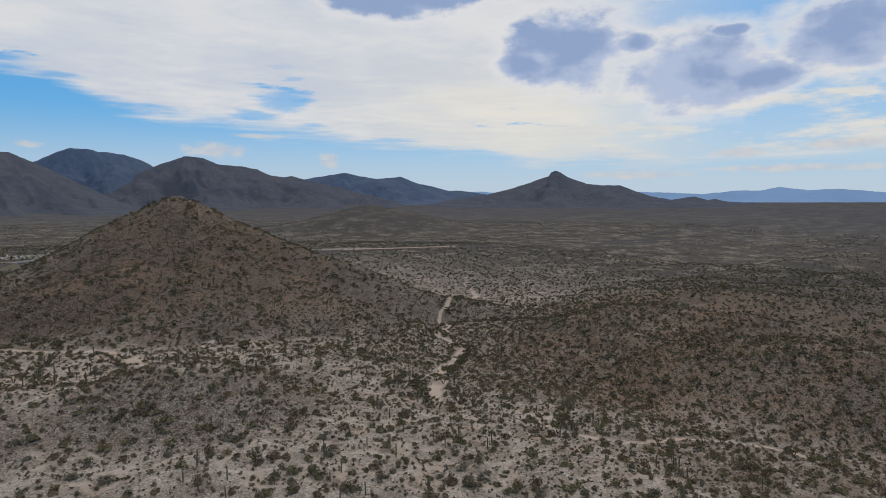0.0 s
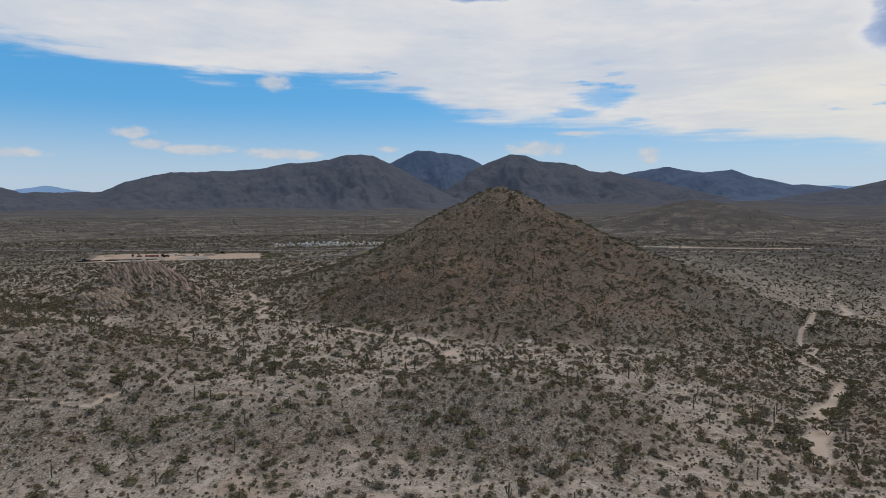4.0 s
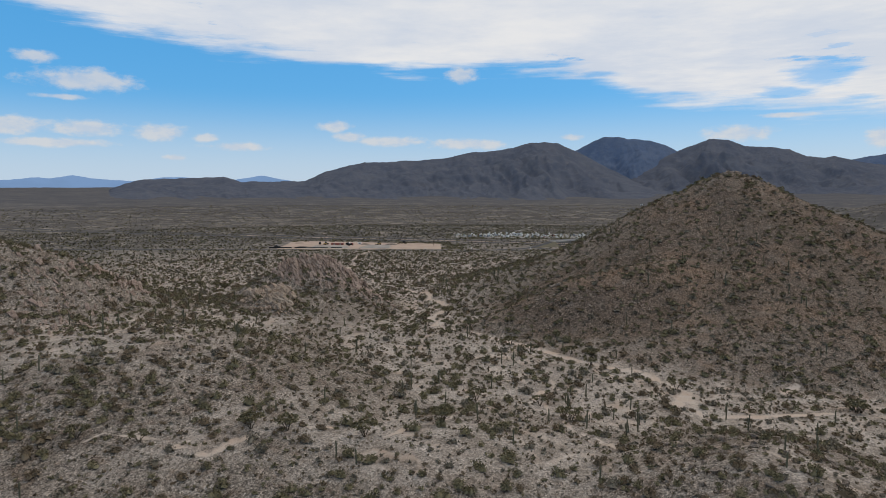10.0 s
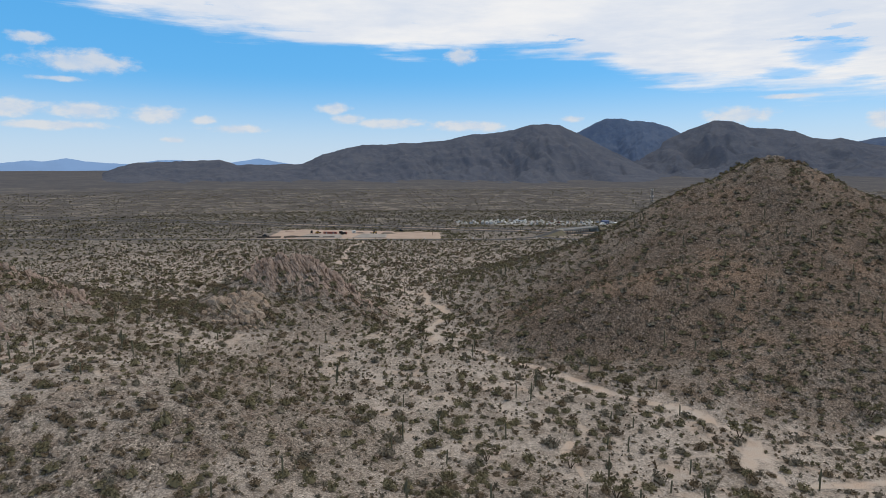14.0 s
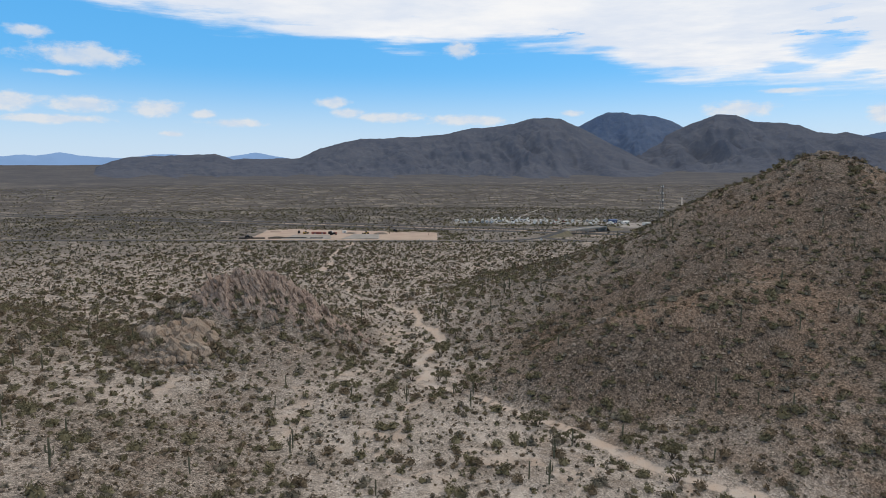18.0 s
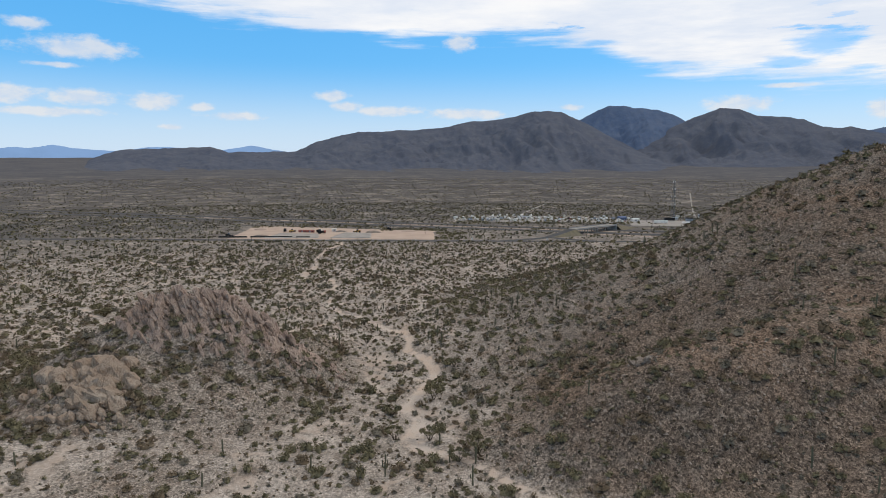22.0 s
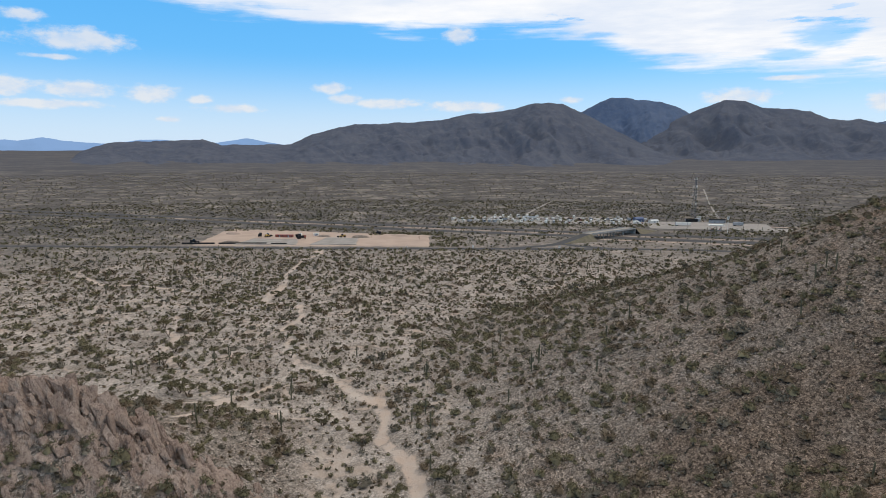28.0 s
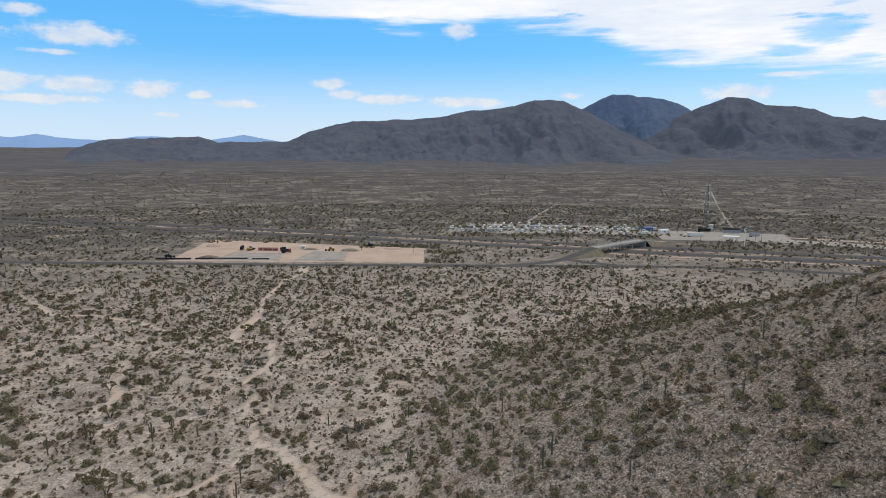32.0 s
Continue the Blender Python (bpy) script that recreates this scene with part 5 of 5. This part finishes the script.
def build_park():
    g = random.Random(17)
    makes = [caravan(4.8, M_WHITE, "white touring caravan parked on gravel"), caravan(6.2, M_WHITE, "long white caravan with a grey stripe"), caravan(5.4, M_CREAM, "cream travel trailer parked on gravel"),
             motorhome(7.2, M_WHITE, "white motorhome parked on gravel"), motorhome(6.4, M_CREAM, "cream motorhome parked on gravel"), motorhome(7.8, M_GREYP, "grey motorhome parked on gravel")]
    spots = []
    for (ax, ay), (bx, by), n in (((26, 922), (228, 897), 30), ((24, 940), (236, 914), 28), ((34, 958), (246, 930), 26), ((60, 976), (215, 958), 16)):
        for k in range(n):
            if g.random() < 0.34:
                continue
            q = (k + g.uniform(-0.25, 0.25)) / (n - 1)
            spots.append((ax + (bx - ax) * q, ay + (by - ay) * q + g.uniform(-1.5, 1.5), g.choice((72, 84, 95, 104, 262, 275, 60)) + g.uniform(-8, 8)))
    place_all(makes, spots, 5)
    cars = [pickup(M_WHITE, "white pickup truck parked beside caravans"), pickup(M_DARK, "black pickup truck parked beside caravans"), pickup(M_RED, "dark red pickup truck parked beside caravans")]
    place_all(cars, [(g.uniform(30, 240), g.uniform(902, 960), g.uniform(0, 360)) for _ in range(22)], 6)


build_park()


def shed(name, label, material, roof_material, w, d, h, at, turn, category="building", doors=1):
    top = thing(name, label, category, "", (*at, height(*at) + 0.45), turn)
    lift_box("wall", top, material, -w / 2, w / 2, -d / 2, d / 2, -0.3, h, 0.03)
    bm = bmesh.new()
    rise = d * 0.16
    corners = [bm.verts.new(p) for p in ((-w / 2 - 0.4, -d / 2 - 0.4, h + 0.01), (w / 2 + 0.4, -d / 2 - 0.4, h + 0.01), (w / 2 + 0.4, d / 2 + 0.4, h + 0.01), (-w / 2 - 0.4, d / 2 + 0.4, h + 0.01), (-w / 2 - 0.4, 0, h + rise), (w / 2 + 0.4, 0, h + rise))]
    for f in ((0, 1, 5, 4), (2, 3, 4, 5), (0, 4, 3), (1, 2, 5), (3, 2, 1, 0)):
        bm.faces.new([corners[k] for k in f])
    part("roof", bm, roof_material, top)
    for k in range(doors):
        x = -w / 2 + w * (k + 0.5) / doors
        lift_box("door", top, M_GREYP, x - 0.6, x + 0.6, -d / 2 - 0.03, -d / 2 + 0.01, 0, 2.1, 0.0)
    for k in range(max(1, int(w // 4))):
        x = -w / 2 + w * (k + 0.85) / max(1, int(w // 4)) - 0.5
        lift_box("window", top, M_GLASS, x - 0.5, x + 0.5, -d / 2 - 0.03, -d / 2 + 0.01, 1.1, min(1.9, h - 0.2), 0.0)
    return top


shed("camp_hall", "blue sheet-metal hall among the caravans", M_BLUE, M_BLUE, 9, 8, 3.8, (228, 926), 10, doors=2)
shed("camp_office", "small white office beside the caravan park", M_WHITE, M_WHITE, 9, 6, 2.8, (241, 914), 15)
shed("wash_house", "low cream wash house among the caravans", M_CREAM, M_GREYP, 10, 5, 2.6, (112, 948), -8, doors=2)
shed("store_house", "low grey shop building at the roadside stop", M_GREYP, M_DARK, 15, 8, 3.4, (311, 914), -6, doors=2)
shed("pump_shed", "small cream shed behind the gravel lot", M_CREAM, M_GREYP, 5, 4, 2.5, (297, 932), 0)


def freight_trailer(name, label, material, length, at, turn):
    top = thing(name, label, "trailer", "", (*at, height(*at) + 0.6), turn)
    lift_box("box_body", top, material, -length / 2, length / 2, -1.3, 1.3, 1.05, 3.9, 0.05)
    lift_box("underframe", top, M_DARK, -length / 2 + 0.4, length / 2 - 0.4, -0.5, 0.5, 0.7, 1.05, 0.0)
    lift_box("rear_door", top, M_GREYP, -length / 2 - 0.03, -length / 2 + 0.01, -1.2, 1.2, 1.15, 3.8, 0.0)
    wheel_set(top, [(x, s * 1.1) for x in (-length / 2 + 1.2, -length / 2 + 2.4) for s in (-1, 1)], 0.5, 0.35)
    part("landing_leg", tube(bmesh.new(), (length / 2 - 2.5, 0.8, 0), (length / 2 - 2.5, 0.8, 1.05), 0.08), M_STEEL, top)
    part("landing_leg", tube(bmesh.new(), (length / 2 - 2.5, -0.8, 0), (length / 2 - 2.5, -0.8, 1.05), 0.08), M_STEEL, top)
    return top


freight_trailer("freight_trailer", "long white freight trailer parked on gravel", M_WHITE, 16, (262, 884), -4)
freight_trailer("freight_trailer", "dark grey freight trailer parked on gravel", M_DARK, 13, (284, 917), -6)
freight_trailer("freight_trailer", "green-grey freight trailer parked on gravel", M_GREYP, 10, (320, 884), -8)


def fuel_canopy(at, turn):
    top = thing("fuel_canopy", "white fuel canopy on steel posts at the roadside stop", "canopy", "", (*at, height(*at) + 0.6), turn)
    lift_box("canopy_roof", top, M_WHITE, -7, 7, -4, 4, 4.6, 5.4, 0.08)
    for x in (-5, 0, 5):
        for y in (-2.4, 2.4):
            part("post", tube(bmesh.new(), (x, y, -0.3), (x, y, 4.65), 0.14), M_STEEL, top)
    for x in (-4, 4):
        lift_box("pump", top, M_RED, x - 0.4, x + 0.4, -0.35, 0.35, 0, 1.7, 0.06, "red fuel pump")
    lift_box("plinth", top, M_CONCRETE, -6, 6, -0.8, 0.8, -0.3, 0.15, 0.03)


fuel_canopy((282, 851), -12)


def pole_sign(at, tall, label, w, h):
    top = thing("pole_sign", label, "sign", "", (*at, height(*at) + 0.2))
    part("pole", tube(bmesh.new(), (0, 0, -0.4), (0, 0, tall), 0.28, 0.2, 10), M_WHITE, top)
    lift_box("panel", top, M_WHITE, -w / 2, w / 2, -0.2, 0.2, tall - h, tall, 0.05)
    lift_box("panel_band", top, M_BLUE, -w / 2 + 0.2, w / 2 - 0.2, -0.23, 0.23, tall - h * 0.6, tall - h * 0.3, 0.0, "dark blue band of unreadable lettering")


pole_sign((281, 823), 17.0, "tall white pole sign beside the freeway", 2.2, 3.0)


def lamp_post(at, tall=10.0):
    top = thing("lamp_post", "grey steel lamp post at the roadside stop", "lamp post", "lamp posts at the roadside stop", (*at, height(*at)))
    part("pole", tube(bmesh.new(), (0, 0, -0.3), (0, 0, tall), 0.14, 0.09), M_STEEL, top)
    part("arm", tube(bmesh.new(), (0, 0, tall - 0.1), (1.6, 0, tall + 0.2), 0.06, 0.05, 6), M_STEEL, top)
    lift_box("lamp_head", top, M_GREYP, 1.3, 2.1, -0.18, 0.18, tall + 0.1, tall + 0.28, 0.03)


for spot in ((238, 842), (258, 862), (300, 842), (332, 866), (252, 905)):
    lamp_post(spot)


def utility_pole(at, turn):
    top = thing("utility_pole", "brown wooden utility pole with a crossarm", "pole", "utility poles beside the freeway", (*at, height(*at)), turn)
    part("pole", tube(bmesh.new(), (0, 0, -0.5), (0, 0, 10.5), 0.19, 0.13), M_WOOD, top)
    lift_box("crossarm", top, M_WOOD, -1.3, 1.3, -0.07, 0.07, 9.6, 9.8, 0.02)
    for x in (-1.1, 0.55, 1.1):
        part("insulator", tube(bmesh.new(), (x, 0, 9.8), (x, 0, 10.0), 0.06, 0.04, 6), M_WHITE, top)


for k in range(9):
    x = 305 + 46 * k
    utility_pole((x, 866 - 0.31 * (x - 269) - 14), -17)


def road_sign(at, label, w, h):
    top = thing("road_sign", label, "sign", "signs beside the frontage road", (*at, height(*at)))
    part("post", tube(bmesh.new(), (0, 0, -0.3), (0, 0, 2.4 + h), 0.06, n=6), M_STEEL, top)
    lift_box("plate", top, M_WHITE, -w / 2, w / 2, -0.07, -0.03, 2.3, 2.3 + h, 0.0)


road_sign((33, 727), "small white road sign on a steel post", 1.4, 1.6)
road_sign((102, 725), "small white road sign on a steel post", 1.4, 1.6)
road_sign((-20, 727), "small white road sign on a steel post", 0.9, 1.0)


def mast(at, tall):
    """A three-legged lattice mast with dishes and panels."""
    top = thing("lattice_mast", "tall grey steel lattice mast with antennas on the plain", "mast", "", (*at, height(*at)))
    n = 13
    corner = lambda k, z: (lambda r, a: (r * math.cos(a), r * math.sin(a), z))(2.6 * (1 - z / tall) + 0.55, 2.0944 * k + 0.4)
    for k in range(3):
        part("leg", tube(bmesh.new(), corner(k, -0.5), corner(k, tall), 0.26, 0.18, 6), M_STEEL, top)
    for j in range(n):
        z0, z1 = tall * j / n, tall * (j + 1) / n
        for k in range(3):
            a, b = corner(k, z0 if j % 2 else z1), corner((k + 1) % 3, z1 if j % 2 else z0)
            part("brace", tube(bmesh.new(), a, b, 0.10, n=5), M_STEEL, top)
            part("strut", tube(bmesh.new(), corner(k, z1), corner((k + 1) % 3, z1), 0.09, n=5), M_STEEL, top)
    for z in (tall * 0.36, tall * 0.58, tall * 0.78, tall * 0.97):
        for k in range(3):
            x, y, _ = corner(k, z)
            q = 1.0 + 1.0 / math.hypot(x, y)
            part("antenna_panel", box(bmesh.new(), x * q - 0.22, x * q + 0.22, y * q - 0.22, y * q + 0.22, z - 1.1, z + 1.1, 0.03), M_WHITE, top, "white antenna panel")
    part("rod", tube(bmesh.new(), (0, 0, tall - 0.2), (0, 0, tall + 3), 0.05, 0.02, 5), M_STEEL, top)
    lift_box("equipment_hut", top, M_CREAM, 4, 8, -2, 1.5, -0.3, 2.8, 0.04, "cream equipment hut")


mast((306, 965), 48.0)


def overpass():
    """A concrete bridge that carries a side road over both sets of freeway lanes."""
    ax, ay, bx, by = 138.0, 785.0, 190.0, 828.0
    length, turn = math.hypot(bx - ax, by - ay), math.degrees(math.atan2(by - ay, bx - ax))
    top = thing("overpass", "pale concrete overpass crossing the freeway lanes", "bridge", "", ((ax + bx) / 2, (ay + by) / 2, 0.0), turn)
    h, half = 5.6, length / 2
    lift_box("deck", top, M_CONCRETE, -half, half, -5.5, 5.5, h - 0.45, h, 0.03)
    lift_box("road_surface", top, M_GRAVEL, -half, half, -4.8, 4.8, h, h + 0.05, 0.0, "pale worn road surface")
    for y in (-3.6, -1.2, 1.2, 3.6):
        lift_box("girder", top, M_CONCRETE, -half + 0.3, half - 0.3, y - 0.35, y + 0.35, h - 1.25, h - 0.47, 0.0)
    for s in (-1, 1):
        lift_box("parapet", top, M_CONCRETE, -half, half, s * 5.2 - 0.15, s * 5.2 + 0.15, h + 0.004, h + 0.85, 0.03)
        lift_box("abutment", top, M_CONCRETE, s * half - 1.2 if s > 0 else s * half - 0.2, s * half + 0.2 if s > 0 else s * half + 1.2, -5.6, 5.6, -0.5, h - 0.47, 0.05)
        bm = bmesh.new()
        x0, x1 = s * (half + 0.2), s * (half + 42)
        rows = []
        for k in range(9):
            q = k / 8
            x, z = x0 + (x1 - x0) * q, (h - 0.05) * (1 - q) ** 1.25 + 0.4 * (1 - q)
            z = min(z, h - 0.03)
            rows.append([bm.verts.new(p) for p in ((x, -5 - 1.3 * z, -0.3), (x, -5.2, z), (x, 5.2, z), (x, 5 + 1.3 * z, -0.3))])
        for a, b in zip(rows[:-1], rows[1:]):
            for j in range(3):
                bm.faces.new((a[j], a[j + 1], b[j + 1], b[j]) if s < 0 else (b[j], b[j + 1], a[j + 1], a[j]))
        bank = part("embankment", bm, M_BANK, top, "earth embankment of the bridge approach")
        bm = bmesh.new()
        rows = []
        for k in range(9):
            q = k / 8
            x, z = x0 + (x1 - x0) * q, min((h - 0.05) * (1 - q) ** 1.25 + 0.4 * (1 - q), h - 0.03) + 0.08
            rows.append([bm.verts.new((x, -4.2, z)), bm.verts.new((x, 4.2, z))])
        for a, b in zip(rows[:-1], rows[1:]):
            bm.faces.new((a[0], a[1], b[1], b[0]) if s < 0 else (b[0], b[1], a[1], a[0]))
        part("approach_road", bm, M_ASPHALT if s < 0 else M_GRAVEL, bank)
    for x in (-half * 0.42, half * 0.05, half * 0.48):
        for y in (-3.4, 0, 3.4):
            part("pier", tube(bmesh.new(), (x, y, -0.5), (x, y, h - 1.75), 0.45, n=12), M_CONCRETE, top)
        lift_box("pier_cap", top, M_CONCRETE, x - 0.6, x + 0.6, -4.6, 4.6, h - 1.75, h - 1.27, 0.04)


overpass()


# The graded yard across the frontage road.
def loader(label, at, turn, material=M_YELLOW):
    top = thing("wheel_loader", label, "loader", "machines on the graded yard", (*at, height(*at) + 0.75), turn)
    lift_box("chassis", top, material, -3.0, 1.6, -1.1, 1.1, 0.9, 1.8, 0.08)
    lift_box("engine_cover", top, material, -3.1, -0.9, -0.9, 0.9, 1.8, 2.6, 0.15)
    lift_box("cab", top, M_GLASS, -0.8, 0.8, -0.8, 0.8, 1.8, 3.3, 0.1)
    for s in (-1, 1):
        part("lift_arm", tube(bmesh.new(), (0.9, s * 0.7, 2.0), (3.3, s * 0.7, 0.9), 0.18, n=6), material, top)
    lift_box("bucket", top, M_DARK, 3.2, 4.3, -1.4, 1.4, 0.3, 1.5, 0.1)
    wheel_set(top, [(x, s * 1.15) for x in (-2.1, 1.3) for s in (-1, 1)], 0.85, 0.6)


def dump_truck(label, at, turn, material):
    top = thing("dump_truck", label, "truck", "machines on the graded yard", (*at, height(*at) + 0.75), turn)
    lift_box("cab", top, material, 2.2, 4.2, -1.2, 1.2, 0.9, 3.0, 0.15)
    lift_box("windscreen", top, M_GLASS, 4.17, 4.23, -1.0, 1.0, 1.9, 2.7, 0.0)
    lift_box("tipper", top, M_DARK, -4.0, 2.0, -1.25, 1.25, 1.2, 2.8, 0.08)
    lift_box("chassis", top, M_DARK, -4.0, 4.0, -0.5, 0.5, 0.7, 1.18, 0.0)
    wheel_set(top, [(x, s * 1.05) for x in (-3.0, -1.7, 3.2) for s in (-1, 1)], 0.55, 0.4)


loader("dark loader parked on bare dirt", (-203, 760), 20, M_DARK)
loader("yellow wheel loader parked on bare dirt", (-150, 797), 60)
loader("yellow wheel loader parked beside gravel", (-82, 794), 200)
loader("dark loader at the yard's back edge", (-52, 817), 170, M_DARK)
dump_truck("dark red dump truck parked on the yard", (-117, 785), 40, M_RED)
dump_truck("dark dump truck parked on the yard", (-158, 800), 100, M_DARK)
dump_truck("white dump truck parked on the yard", (-122, 797), 75, M_WHITE)
shed("store_hut", "long low rust-red store hut on the yard", M_RED, M_RED, 16, 3.2, 2.2, (-135, 797), -4, doors=2)
shed("site_hut", "small white site hut on the yard", M_WHITE, M_WHITE, 4.5, 2.6, 2.5, (-108, 806), 8)


def stockpile(label, at, rx, ry, tall, material, seed):
    bm = bmesh.new()
    g = random.Random(seed)
    rings = []
    for j, (r, z) in enumerate(((1.0, -0.5), (0.8, 0.35 * tall), (0.5, 0.75 * tall), (0.2, 0.96 * tall))):
        rings.append([bm.verts.new((rx * r * math.cos(a) * g.uniform(0.85, 1.15), ry * r * math.sin(a) * g.uniform(0.85, 1.15), z * g.uniform(0.9, 1.1))) for a in (2 * math.pi * k / 14 for k in range(14))])
    for a, b in zip(rings[:-1], rings[1:]):
        for k in range(14):
            bm.faces.new((a[k], a[(k + 1) % 14], b[(k + 1) % 14], b[k]))
    bm.faces.new(rings[-1])
    ob = part("stockpile", bm, material, None, "", True)
    ob.location = (*at, height(*at) + 0.7)
    tagged(ob, label, "stockpile", "stockpiles on the graded yard")


stockpile("dark heap of gravel on the yard", (-172, 762), 9, 3, 1.8, M_STONE, 1)
stockpile("brown heap of dirt on the yard", (-66, 796), 9, 4, 2.0, M_STONE, 2)
stockpile("brown heap of dirt on the yard", (-188, 818), 8, 5, 2.2, M_PAD, 3)
stockpile("dark heap of gravel on the yard", (-100, 801), 7, 3, 1.6, M_STONE, 4)
stockpile("brown heap of dirt at the yard's edge", (-30, 806), 10, 4, 1.6, M_PAD, 5)


def pipe_stack(at, length):
    top = thing("pipe_stack", "long low stack of dark pipes beside the frontage road", "pipes", "pipe stacks along the yard's front", (*at, height(*at) + 0.6), 1)
    for k, (y, z) in enumerate(((-0.7, 0.35), (0, 0.35), (0.7, 0.35), (-0.35, 0.95), (0.35, 0.95))):
        part("pipe", tube(bmesh.new(), (-length / 2, y, z), (length / 2, y, z), 0.34, n=8), M_DARK, top)


pipe_stack((-197, 754), 27)
pipe_stack((-160, 755), 40)
pipe_stack((-129, 753), 13)
for spot in ((-189, 829), (-56, 796), (-12, 784)):
    utility_pole(spot, 10)


# Scrub and trees along the road's edge and round the caravans.
def build_roadside_green():
    g = np.random.RandomState(44)
    rows = []
    for n, x0, x1, y0, y1 in ((170, 5, 255, 884, 900), (130, 5, 60, 905, 985), (110, 60, 250, 976, 1005), (60, 30, 240, 918, 925), (90, -2, 30, 742, 800), (260, -330, 260, 722, 729), (150, -60, 10, 812, 830), (120, -205, -60, 838, 866), (200, 240, 520, 800, 835), (430, 24, 246, 898, 978)):
        rows.append(np.stack([g.uniform(x0, x1, n), g.uniform(y0, y1, n)], -1))
    xy = np.concatenate(rows)
    r = 0.7 + 1.9 * g.uniform(0, 1, len(xy)) ** 2
    scatter_mesh("roadside_bushes", BIG_FAR, xy[::2], r[::2], r[::2], M_CREOSOTE, "olive bushes along the roads and caravan park")
    scatter_mesh("roadside_paloverde", BIG_FAR, xy[1::2], r[1::2], r[1::2] * 1.2, M_PALOVERDE, "green bushes along the roads and caravan park")


build_roadside_green()
